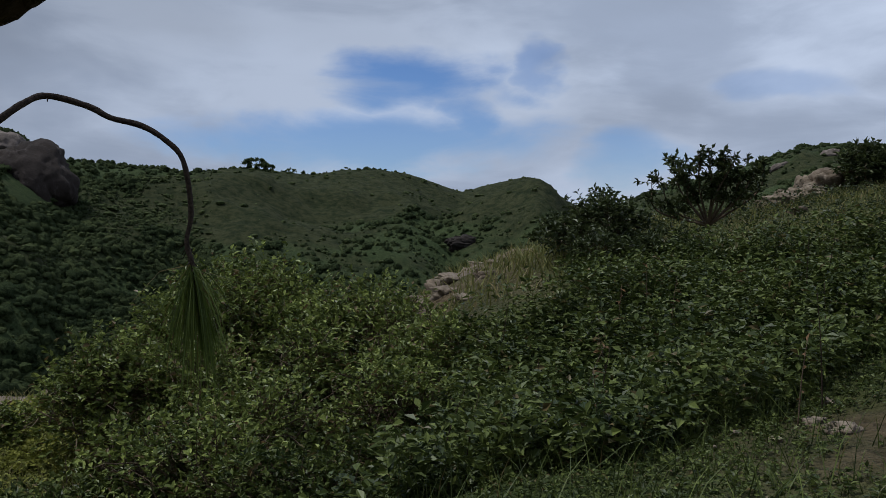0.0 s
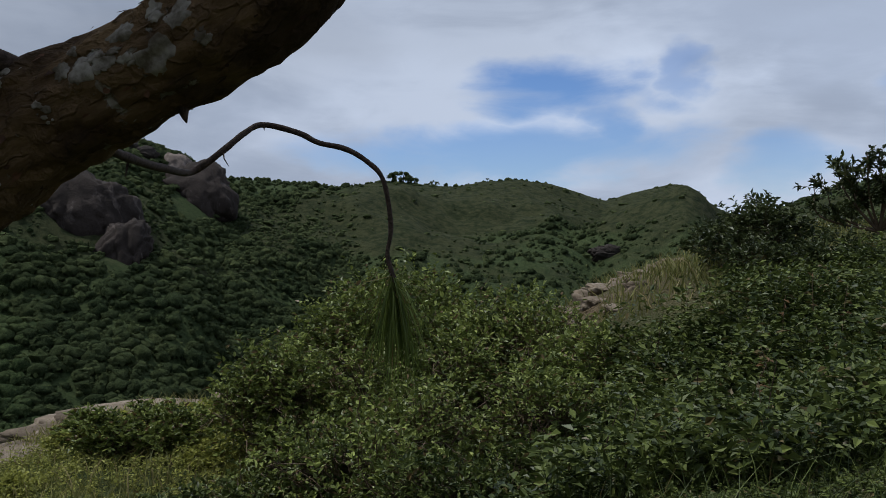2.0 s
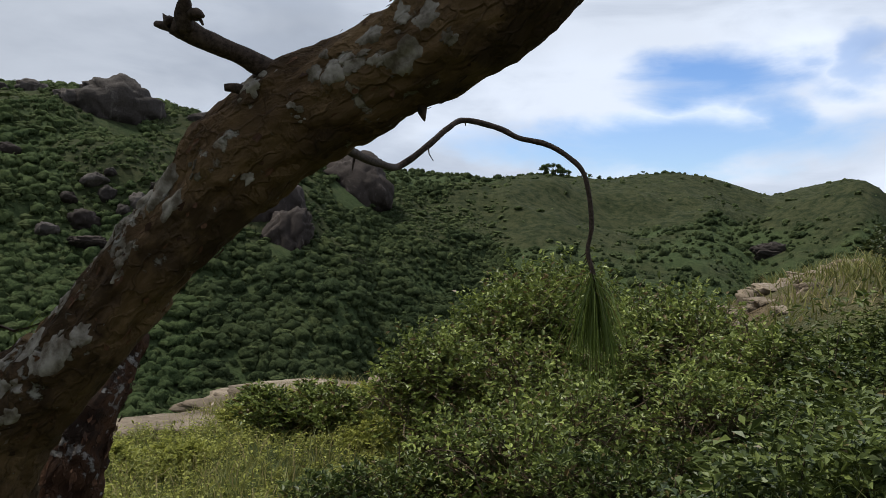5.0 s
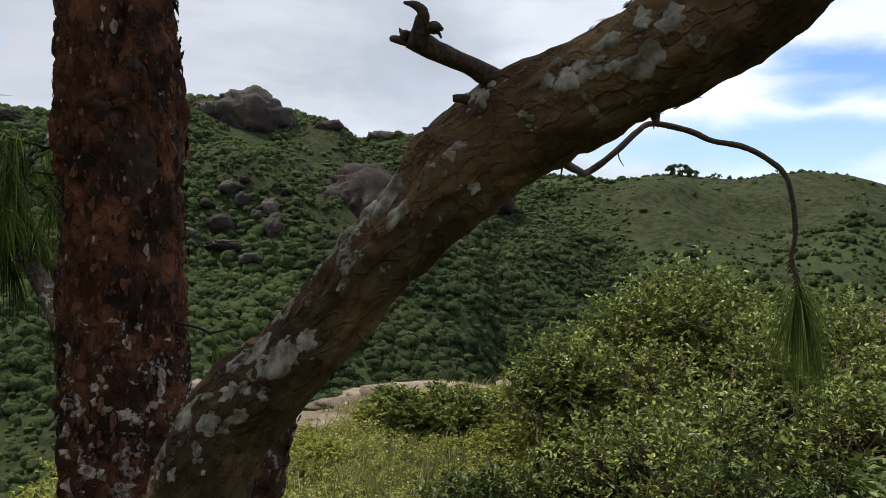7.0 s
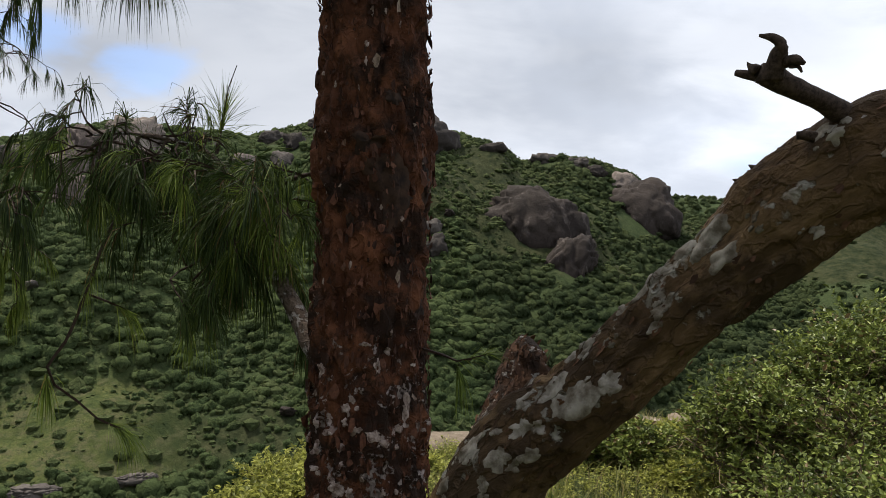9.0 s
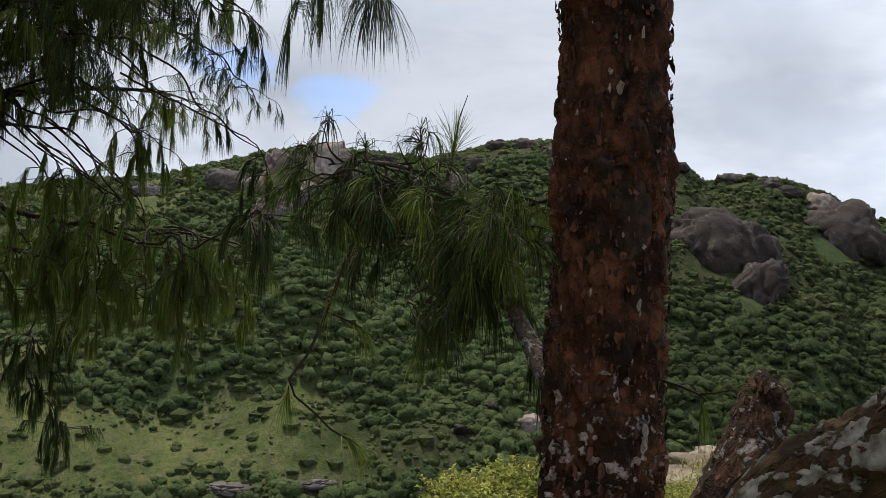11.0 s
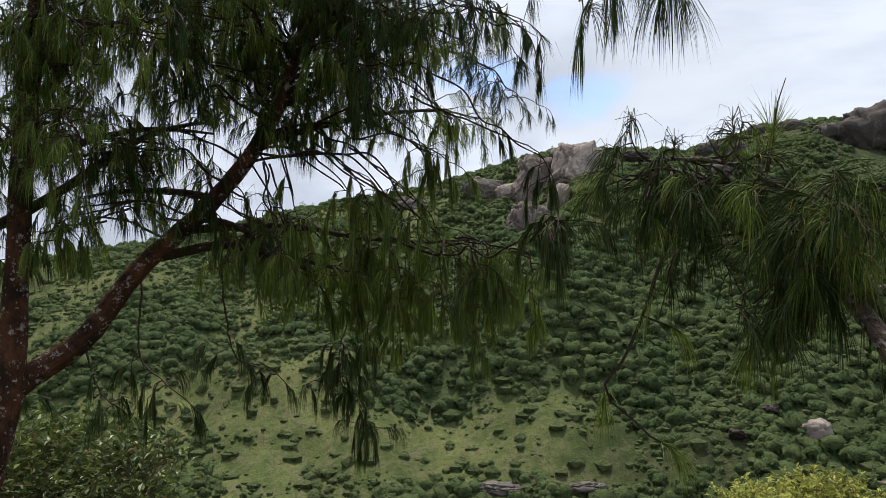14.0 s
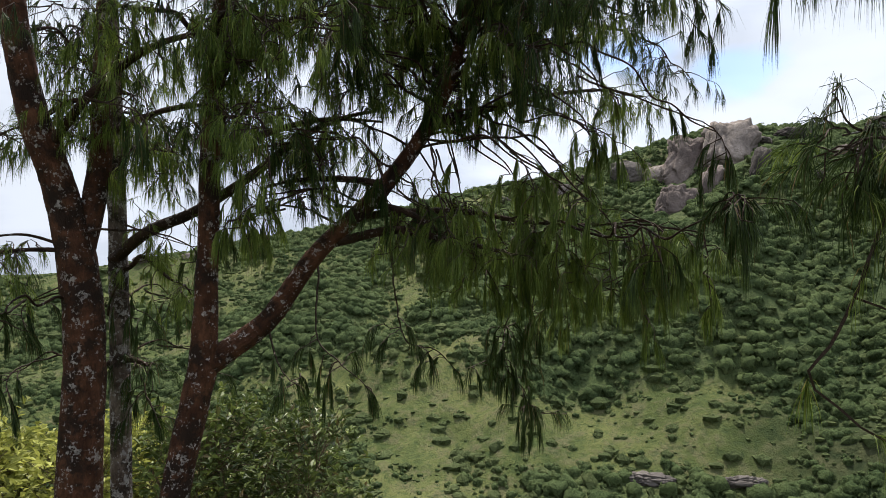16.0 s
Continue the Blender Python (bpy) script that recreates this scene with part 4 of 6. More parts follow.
for az0, az1, r0, r1, count, lo, hi in ((14, 110, 165, 330, 16500, 0.5, 3.0), (14, 110, 320, 480, 19000, 0.6, 2.9), (-12, 26, 220, 720, 8000, 0.7, 2.8), (-34, -8, 600, 920, 1500, 2, 4)):
    x, y = scatter_polar(count, az0, az1, r0, r1)
    z = terrain(x, y)
    w = woodiness(x, y, z)
    keep = rng.uniform(0, 1, count) < smooth(w, -0.40, 0.22) * 0.97 + 0.015
    keep &= np.degrees(np.arctan2(z - 1.5, np.hypot(x, y))) > -19.5
    keep &= ~on_rock(x, y, z)
    x, y, z, w = x[keep], y[keep], z[keep], w[keep]
    size = (lo + (hi - lo) * rng.uniform(0, 1, len(x)) ** 1.9) * (0.36 + 0.64 * smooth(w, -0.2, 0.5))
    # crowns to the right take the darker copy, coloured as under cloud
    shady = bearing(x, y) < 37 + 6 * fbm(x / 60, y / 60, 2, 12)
    for h, m in ((heap, ~shady), (shaded_heap, shady)):
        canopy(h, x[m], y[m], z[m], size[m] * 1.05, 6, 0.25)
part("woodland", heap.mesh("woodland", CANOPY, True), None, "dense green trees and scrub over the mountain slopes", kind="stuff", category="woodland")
part("woodland", shaded_heap.mesh("woodland", CANOPY_SHADED, True), None, "green trees over the lower mountain slopes, darkened for cloud shade", kind="stuff", category="woodland")


def far_tree(az, el_drop, size, seed):
    """A small tree on the skyline: tapered trunk, two limbs, leafy crown."""
    a = np.interp(az, RIDGE[:, 0], RIDGE[:, 2])
    x, y = polar(az, a - 4)
    z = height(x, y)
    tree = thing("tree", "dark round-crowned tree on the grassy skyline", "tree", group="skyline trees")
    tube("trunk", [(x, y, z - 1, size * 0.06), (x, y, z + size * 0.4, size * 0.05), (x + size * 0.05, y, z + size * 0.8, size * 0.02)], FAR_BARK, tree, 6, size * 0.2)
    for s in (-1, 1):
        tube("limb", [(x, y, z + size * 0.35, size * 0.035), (x + s * size * 0.25, y, z + size * 0.65, size * 0.02), (x + s * size * 0.35, y, z + size * 0.8, size * 0.01)], FAR_BARK, tree, 5, size * 0.2)
    h = Heap()
    m = 9
    cx, cy = x + rng.uniform(-0.5, 0.5, m) * size, y + rng.uniform(-0.4, 0.4, m) * size
    cz = z + size * rng.uniform(0.25, 0.85, m)
    canopy(h, cx, cy, cz, np.full(m, size * 0.24), 60, 0.2)
    part("crown", h.mesh("crown", CANOPY), tree)


for az, size in ((11.7, 8), (11.0, 8.5), (10.6, 7), (10.2, 5.5), (9.0, 3.5), (8.6, 3.2), (8.0, 2.6), (5.0, 2.4)):
    far_tree(az, 0, size, 0)
# ---------------------------------------------------------------- shrubs and herbs
def shrub(name, label, at, size, twigs, per_twig, leaf, stems, mat, category="shrub", group="", lobes=6, open_top=0.0, leaf_w=0.5, floor=None, stem_mat=None, bare=0):
    """Stems from one foot fan into lobes; twigs on the lobes carry leaves in alternate rows."""
    x, y, z = at
    w, d, h = size
    root = thing(name, label, category, group=group)
    centre = np.array([x, y, z])
    lob = np.stack([rng.uniform(-0.36, 0.36, lobes) * w, rng.uniform(-0.36, 0.36, lobes) * d, rng.uniform(0.38, 0.80, lobes) * h], -1) + centre
    rad = rng.uniform(0.20, 0.32, lobes)[:, None] * np.array([w, d, h * 0.85])
    wood, foliage = Heap(), Heap()
    for k in range(stems):
        foot = centre + [rng.normal(0, 0.05 * w), rng.normal(0, 0.05 * d), -0.1]
        end = lob[k % lobes] + unit(rng.normal(0, 1, 3) + [0, 0, 0.6]) * rad[k % lobes] * 0.9
        mid = foot * 0.5 + end * 0.5 + rng.normal(0, 0.07, 3) * h + [0, 0, 0.1 * h]
        thick = 0.022 * h**0.5 * rng.uniform(0.6, 1.2)
        tube("stem", [(*foot, thick), (*mid, thick * 0.6), (*end, thick * 0.25)], stem_mat or STEM, root, 6, 0.15 * h)
    pick = rng.integers(0, lobes, twigs)
    way = unit(rng.normal(0, 1, (twigs, 3)) + [0, 0, 0.55])
    start = lob[pick] + way * rad[pick] * rng.uniform(0.25, 0.85, (twigs, 1))
    length = rng.uniform(0.10, 0.24, (twigs, 1)) * h * (1 + open_top * smooth(start[:, 2:] - z, 0.5 * h, 0.9 * h))
    grow = unit(way + rng.normal(0, 0.35, way.shape) + [0, 0, 0.35])
    end = start + grow * length
    if floor is not None:
        low = terrain(end[:, 0], end[:, 1]) + 0.05
        ok = end[:, 2] > low
        start, end, grow, length = start[ok], end[ok], grow[ok], length[ok]
    n = len(start)
    side = unit(np.cross(grow, rng.normal(0, 1, grow.shape)))
    th = 0.0035 + 0.002 * rng.uniform(0, 1, (n, 1))
    v = np.stack([start - side * th, start + side * th, end], 1)
    wood.put(v, np.arange(n)[:, None] * 3 + [0, 1, 2])
    v2 = np.stack([start - np.cross(side, grow) * th, start + np.cross(side, grow) * th, end], 1)
    wood.put(v2, np.arange(n)[:, None] * 3 + [0, 1, 2])
    for _ in range(bare):
        s = lob[rng.integers(0, lobes)] + rng.normal(0, 0.5, 3) * rad[0]
        d = unit(rng.normal(0, 1, 3) + [0, 0, 0.4])
        q = [s]
        for _ in range(4):
            d = unit(d + rng.normal(0, 0.35, 3))
            q.append(q[-1] + d * 0.07 * h)
        p4 = np.hstack([np.array(q), np.linspace(0.007, 0.003, 5)[:, None]])
        v, qd, _ = tube_arrays(p4, 3, 0.2)
        wood.put(v, np.vstack([qd[:, :3], qd[:, [0, 2, 3]]]))
    f = np.tile(1.02 - 0.62 * np.linspace(0.0, 1.0, per_twig) ** 1.4, n)[:, None]
    b = np.repeat(start, per_twig, 0) * (1 - f) + np.repeat(end, per_twig, 0) * f
    out = np.repeat(grow, per_twig, 0) * 0.45 + unit(rng.normal(0, 1, (len(b), 3))) * [0.95, 0.95, 0.45] + [0, 0, 0.12]
    L = leaf * rng.uniform(0.55, 1.25, len(b))
    leaves(foliage, b, out, L, L * leaf_w, 0.25, mat == LEAF_BUSH)
    part("twiggery", wood.mesh("twiggery", stem_mat or STEM), root, "thin brown branching twigs", kind="stuff")
    part("foliage", foliage.mesh("foliage", mat), root, kind="stuff")
    return root


def on_ground(az, r, sink=0.0):
    x, y = polar(az, r)
    return x, y, height(x, y) - sink


def shrub_up_to(label, az, r, el, w, d, twigs, per, leaf, stems, mat, lobes, name="shrub", category="shrub", open_top=0.0, leaf_w=0.40):
    """A shrub on the ground at a bearing and distance whose top is seen from the path at that height."""
    x, y = polar(az, r)
    z = height(x, y) - 0.2
    top = 1.5 + r * math.tan(radians(el))
    return shrub(name, label, (x, y, z), (w, d, max(0.5, (top - z) / 1.16)), twigs, per, leaf, stems, mat, category, lobes=lobes, open_top=open_top, leaf_w=leaf_w, bare=260 if mat == LEAF_BUSH else 40)


shrub_up_to("wide leafy green shrub with dry twigs inside", 7.5, 12.4, -1.9, 3.6, 2.8, 2600, 9, 0.088, 34, LEAF_BUSH, 15, open_top=0.6, leaf_w=0.52)
shrub_up_to("leafy green shrub beside the wide one", 12.5, 11.6, -4.0, 2.6, 2.4, 1550, 9, 0.086, 20, LEAF_BUSH, 9, open_top=0.5, leaf_w=0.52)
shrub_up_to("leafy green shrub leaning over the hollow", 18.0, 10.4, -7.0, 2.6, 2.2, 1300, 9, 0.080, 20, LEAF_BUSH, 9, open_top=0.4, leaf_w=0.52)
shrub_up_to("twiggy shrub with brownish dry leaves", 2.5, 10.4, -5.6, 2.6, 2.2, 950, 8, 0.085, 34, LEAF_BUSH, 9, open_top=0.4, leaf_w=0.5)
shrub_up_to("low twiggy shrub below the rocky spur", -2.5, 9.6, -8.6, 2.4, 2.0, 800, 8, 0.080, 28, LEAF_BUSH, 8, open_top=0.3, leaf_w=0.5)
shrub_up_to("twiggy brown-green shrub in the hollow", 8.0, 8.4, -9.5, 2.8, 1.8, 1150, 8, 0.072, 36, LEAF_BUSH, 9, open_top=0.3, leaf_w=0.5)
shrub_up_to("low twiggy green shrub in the hollow", 15.5, 7.6, -12.0, 2.4, 1.8, 1100, 8, 0.068, 28, LEAF_BUSH, 8, open_top=0.3, leaf_w=0.5)
shrub_up_to("low green shrub at the edge of the hollow", 4.5, 6.6, -14.0, 2.2, 1.5, 950, 8, 0.068, 22, LEAF_HERB, 8, leaf_w=0.5)
shrub_up_to("low green shrub below the knoll", 24.5, 7.8, -15.5, 2.0, 1.5, 750, 8, 0.075, 14, LEAF_HERB, 7, leaf_w=0.5)
shrub_up_to("dark dense shrub beside the small tree", -12.4, 14.6, 2.1, 2.0, 1.8, 620, 9, 0.115, 18, LEAF_TREE, 10, open_top=1.0, leaf_w=0.5)
shrub_up_to("dark green leafy shrub on the rise", -15.4, 13.4, 0.2, 2.6, 2.0, 900, 8, 0.10, 16, LEAF_TREE, 8, open_top=0.5, leaf_w=0.5)
shrub_up_to("dark green shrub under the small tree", -22.5, 13.0, -2.4, 2.6, 1.8, 800, 8, 0.12, 12, LEAF_HERB, 7, open_top=0.5, leaf_w=0.5)
shrub_up_to("leafy green shrub on the grassy slope", -27.5, 12.0, -4.2, 2.2, 1.6, 700, 8, 0.11, 12, LEAF_HERB, 7, open_top=0.5, leaf_w=0.5)
shrub_up_to("dark rounded shrub high on the grassy slope", -30.4, 30.0, 5.5, 3.2, 2.6, 700, 6, 0.22, 10, LEAF_TREE, 7)


def small_tree(label, az, r, top, width, limbs, leaf):
    """An open tree: a short trunk, forking limbs and clusters of leaves at the ends of thin twigs."""
    x, y = polar(az, r)
    z = height(x, y) - 0.1
    high = 1.5 + r * math.tan(radians(top)) - z
    across = np.array([math.cos(radians(az)), math.sin(radians(az)), 0.0])
    away = np.array([-across[1], across[0], 0.0])
    root = thing("small_tree", label, "tree")
    base = np.array([x, y, z])
    fork = base + [0.03, 0, high * 0.16]
    tube("trunk", [(*base, 0.07), (*(base * 0.5 + fork * 0.5 + across * 0.03), 0.055), (*fork, 0.05)], STEM, root, 9, 0.1, 0.006, 14.0, 5)
    wood, green = Heap(), Heap()
    for k in range(limbs):
        lean = -1 + 2 * (k + 0.5) / limbs + rng.normal(0, 0.06)
        end = fork + across * lean * width * 0.48 + away * rng.normal(0, 0.22) * width + np.array([0, 0, (high * 0.80) * (0.72 + 0.34 * rng.uniform() - 0.22 * abs(lean))])
        mid = fork * 0.5 + end * 0.5 + across * lean * 0.12 * width + rng.normal(0, 0.05, 3) * high
        path = spline(np.array([fork, mid, end]), 0.08)
        tube("limb", [(*fork, 0.034), (*mid, 0.020), (*end, 0.006)], STEM, root, 7, 0.12, 0.003, 18.0, k)
        for _ in range(19):
            at = path[int(len(path) * rng.uniform(0.30, 0.98))]
            way = unit(end - fork) * 0.7 + rng.normal(0, 0.5, 3) + [0, 0, 0.30]
            q = crooked_stem(at, way, rng.uniform(0.16, 0.40))
            p4 = np.hstack([q, np.linspace(0.006, 0.003, len(q))[:, None]])
            v, quad, _ = tube_arrays(p4, 4, 0.12)
            wood.put(v, np.vstack([quad[:, :3], quad[:, [0, 2, 3]]]))
            many = rng.integers(9, 17)
            f = (1 - 0.6 * rng.uniform(0, 1, (many, 1)) ** 1.5) * (len(q) - 1.001)
            i = f.astype(int)[:, 0]
            b = q[i] * (1 - (f - i[:, None])) + q[i + 1] * (f - i[:, None])
            L = leaf * rng.uniform(0.6, 1.2, many)
            leaves(green, b, unit(q[-1] - q[0]) * 0.5 + unit(rng.normal(0, 1, (many, 3))) + [0, 0, 0.15], L, L * 0.5, 0.25)
    part("twiggery", wood.mesh("twiggery", STEM), root, "thin brown branching twigs", kind="stuff")
    part("foliage", green.mesh("foliage", LEAF_TREE), root, kind="stuff")


def crooked_stem(start, way, length):
    p, d = [np.array(start, float)], unit(np.array(way, float))
    for _ in range(4):
        d = unit(d + rng.normal(0, 0.22, 3) + [0, 0, 0.08])
        p.append(p[-1] + d * length / 4)
    return np.array(p)


small_tree("open dark-leaved small tree against the sky", -20.0, 19.0, 5.6, 2.6, 13, 0.14)
shrub("shrub", "bright yellow-green shrub below the rock slab", on_ground(27.0, 13.4, 0.3), (3.4, 2.0, 0.8), 1500, 7, 0.10, 12, LEAF_LIGHT, lobes=9)
shrub("shrub", "low fresh green shrub on the grassy knoll", on_ground(24.5, 11.4, 0.3), (2.4, 1.6, 0.55), 1100, 7, 0.085, 10, LEAF_LIGHT, lobes=8)
shrub("shrub", "small bright shrub sprouting beside the slab", on_ground(33.2, 13.6, 0.25), (1.0, 0.8, 0.75), 350, 7, 0.085, 8, LEAF_LIGHT, lobes=4, open_top=0.5)
shrub("shrub", "round dark green shrub on the grassy knoll", on_ground(29.5, 12.2, 0.3), (1.7, 1.4, 0.95), 1000, 7, 0.085, 10, LEAF_BUSH, lobes=7)
shrub("shrub", "bright green shrub beside the wide shrub", on_ground(22.0, 13.2, 0.3), (2.2, 1.8, 0.85), 900, 7, 0.10, 10, LEAF_LIGHT, lobes=6)
shrub("shrub", "sunlit yellow-green shrub at the brink", on_ground(47.5, 9.3, 0.3), (2.6, 1.6, 0.8), 1300, 7, 0.07, 10, LEAF_LIGHT, lobes=8)
shrub("shrub", "sunlit pale green shrub at the brink", on_ground(54.0, 8.0, 0.25), (2.0, 1.4, 0.6), 900, 7, 0.07, 8, LEAF_LIGHT, lobes=6)
shrub("shrub", "pale green shrub behind the leaning limb", on_ground(40.0, 11.0, 0.25), (2.2, 1.6, 0.6), 900, 7, 0.07, 8, LEAF_LIGHT, lobes=6)
shrub("shrub", "round green shrub behind the forked pine", (-8.8, -1.15, -2.0), (1.8, 1.8, 1.9), 900, 7, 0.10, 16, LEAF_HERB, lobes=10, open_top=0.5, leaf_w=0.42)
shrub("shrub", "bright green bush beyond the young pines", (-9.5, -3.3, -2.3), (2.4, 2.4, 2.0), 1100, 7, 0.11, 10, LEAF_LIGHT, lobes=8)
shrub("shrub", "sunlit bush down the slope beyond the pines", (-10.2, -2.3, -2.6), (1.8, 1.8, 1.8), 800, 7, 0.11, 10, LEAF_LIGHT, lobes=8)


def undergrowth(name, label, count, az0, az1, r0, r1, high, leaf, mat, per=14, reject=None):
    """Many low plants over a stretch of ground, in one mesh."""
    x, y = scatter_polar(count, az0, az1, r0, r1)
    thick = fbm(x * 0.7, y * 0.7, 3, 61) + 0.5
    keep = (rng.uniform(0, 1, count) < smooth(thick, 0.12, 0.42)) & (bare_ground(x, y) < rng.uniform(0.1, 0.5, count))
    if reject is not None:
        keep &= reject(x, y)
    x, y, thick = x[keep], y[keep], thick[keep]
    z = terrain(x, y)
    n = len(x)
    tall = high * rng.uniform(0.4, 1.0, n) * (0.5 + smooth(thick, 0.3, 0.7))
    h = Heap()
    foot = np.stack([x, y, z - 0.02], -1)
    top = foot + np.stack([rng.normal(0, 0.15, n) * tall, rng.normal(0, 0.15, n) * tall, tall], -1)
    side = np.stack([np.full(n, 0.004), np.zeros(n), np.zeros(n)], -1)
    h.put(np.stack([foot - side, foot + side, top], 1), np.arange(n)[:, None] * 3 + [0, 1, 2])
    f = rng.uniform(0.25, 1.0, (n * per, 1))
    b = np.repeat(foot, per, 0) * (1 - f) + np.repeat(top, per, 0) * f
    out = unit(rng.normal(0, 1, (n * per, 3)) * [1, 1, 0.35] + [0, 0, 0.12])
    b = b + out * rng.uniform(0, 0.12, (n * per, 1)) * high
    L = leaf * rng.uniform(0.5, 1.3, n * per)
    leaves(h, b, out, L, L * 0.5, 0.18)
    return part(name, h.mesh(name, mat), None, label, kind="stuff", category="plants")


undergrowth("undergrowth", "thick green leafy undergrowth below the shrubs", 8000, -34, 12, 4.3, 13.0, 0.66, 0.098, LEAF_HERB, 13, lambda x, y: (y > 4.8 + 0.72 * np.maximum(x - 0.9, 0)) & (np.hypot(x, y) > 5.2) & ~((x > -1.5) & (x < 2.3) & (y > 10.0)))
undergrowth("ground_herbs", "low creeping herbs on the trodden ground", 3600, -38, -4, 3.6, 8.5, 0.09, 0.04, LEAF_HERB, 11, lambda x, y: y < 5.6 + 0.72 * np.maximum(x - 0.9, 0))
undergrowth("knoll_herbs", "low green herbs on the sunlit knoll", 5000, 10, 58, 6.0, 15.0, 0.30, 0.06, LEAF_LIGHT, 9)
undergrowth("slope_scrub", "scattered low scrub on the grassy slope", 900, -34, -14, 15, 34, 0.5, 0.11, LEAF_TREE, 14)


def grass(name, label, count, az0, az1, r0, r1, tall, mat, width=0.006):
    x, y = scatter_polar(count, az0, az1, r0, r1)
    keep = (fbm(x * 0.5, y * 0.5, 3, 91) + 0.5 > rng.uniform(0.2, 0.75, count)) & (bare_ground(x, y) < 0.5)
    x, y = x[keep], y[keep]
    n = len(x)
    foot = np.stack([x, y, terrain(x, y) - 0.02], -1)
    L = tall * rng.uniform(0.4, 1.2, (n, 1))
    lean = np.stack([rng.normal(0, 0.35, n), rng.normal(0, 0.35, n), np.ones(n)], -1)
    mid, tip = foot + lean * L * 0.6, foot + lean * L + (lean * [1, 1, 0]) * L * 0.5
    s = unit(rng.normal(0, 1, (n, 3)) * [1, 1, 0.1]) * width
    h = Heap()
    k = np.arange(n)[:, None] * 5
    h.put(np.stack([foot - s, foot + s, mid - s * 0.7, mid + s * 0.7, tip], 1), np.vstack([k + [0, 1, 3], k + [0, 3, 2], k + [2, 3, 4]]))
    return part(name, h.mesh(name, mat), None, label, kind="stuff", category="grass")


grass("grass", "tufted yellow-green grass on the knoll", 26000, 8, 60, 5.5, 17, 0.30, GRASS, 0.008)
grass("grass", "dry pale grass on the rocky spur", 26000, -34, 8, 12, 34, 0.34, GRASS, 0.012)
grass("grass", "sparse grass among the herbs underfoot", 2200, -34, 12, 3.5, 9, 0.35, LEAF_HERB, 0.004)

# rocks on the knoll and the spur
def near_rock(label, az, r, size, seed, turn=0.0, sink=0.4, name="rock"):
    x, y = polar(az, r)
    rock(name, label, (x, y, height(x, y)), size, ROCK_NEAR, seed, 4 if max(size) > 0.8 else 3, turn, 0 if name == "rock_slab" else (seed * 7) % 17 - 8, 0.2 if name == "rock_slab" else 0.34, sink, boxy=1.0 if name == "rock_slab" else 0.75, jag=0.12 if name == "rock_slab" else 0.35)


near_rock("long flat tan granite slab on the brink", 27.0, 16.2, (6.4, 2.8, 0.7), 71, 24, 0.85, "rock_slab")
near_rock("tan granite slab end sloping into grass", 34.5, 14.8, (3.6, 2.0, 0.6), 72, 40, 0.96, "rock_slab")
near_rock("low granite slab behind the wide shrub", 19.5, 16.6, (4.2, 2.2, 0.7), 73, 10, 0.85, "rock_slab")
for k, (az, r, s, h) in enumerate([(-3.4, 13.0, 0.6, 0.25), (-1.0, 13.4, 0.8, 0.3), (0.8, 12.6, 0.6, 0.25), (-5.0, 14.4, 0.6, 0.25), (-2.8, 16.4, 0.9, 0.35), (-6.4, 19.6, 1.1, 0.4), (-4.2, 18.4, 1.1, 0.4), (-1.6, 17.5, 0.8, 0.3), (-5.6, 18.8, 0.9, 0.35), (0.2, 16.5, 0.9, 0.4), (-0.8, 15.2, 0.7, 0.3), (1.6, 14.8, 0.8, 0.35), (-3.9, 17.4, 0.7, 0.3), (-2.4, 18.6, 1.0, 0.35), (-7.4, 20.4, 1.0, 0.4), (-4.8, 16.2, 0.6, 0.25), (0.4, 13.9, 0.6, 0.3), (2.6, 14.2, 0.8, 0.4), (-2.2, 14.6, 0.7, 0.3)]):
    near_rock("tan granite rock on the grassy spur", az, r, (s * (0.55 + 0.12 * (k % 5)), s * 0.6, h * (0.6 + 0.1 * (k % 4))), 80 + k, az * 31, 0.60)
for k, (az, r, s, h) in enumerate([(-27.2, 31, 1.9, 1.3), (-26.0, 30, 1.5, 0.7), (-28.4, 31, 1.3, 1.0), (-25.2, 28, 1.2, 0.5), (-26.6, 32, 1.2, 1.2), (-25.6, 23.5, 0.6, 0.25), (-24.4, 29, 0.8, 0.4), (-23.9, 30, 0.9, 0.5)]):
    near_rock("reddish granite boulder on the grassy slope", az, r, (s, s * 0.8, h), 95 + k, az * 17, 0.3, "boulder")
for k, (az, r, s) in enumerate([(-26.8, 6.4, 0.14), (-24.5, 5.9, 0.10), (-28.5, 6.0, 0.2), (-22.0, 6.2, 0.08), (-27.6, 7.0, 0.12), (-20.5, 5.7, 0.07)]):
    near_rock("small tan stone on the trodden earth", az, r, (s, s * 0.8, s * 0.5), 110 + k, az * 40, 0.3, "stone")


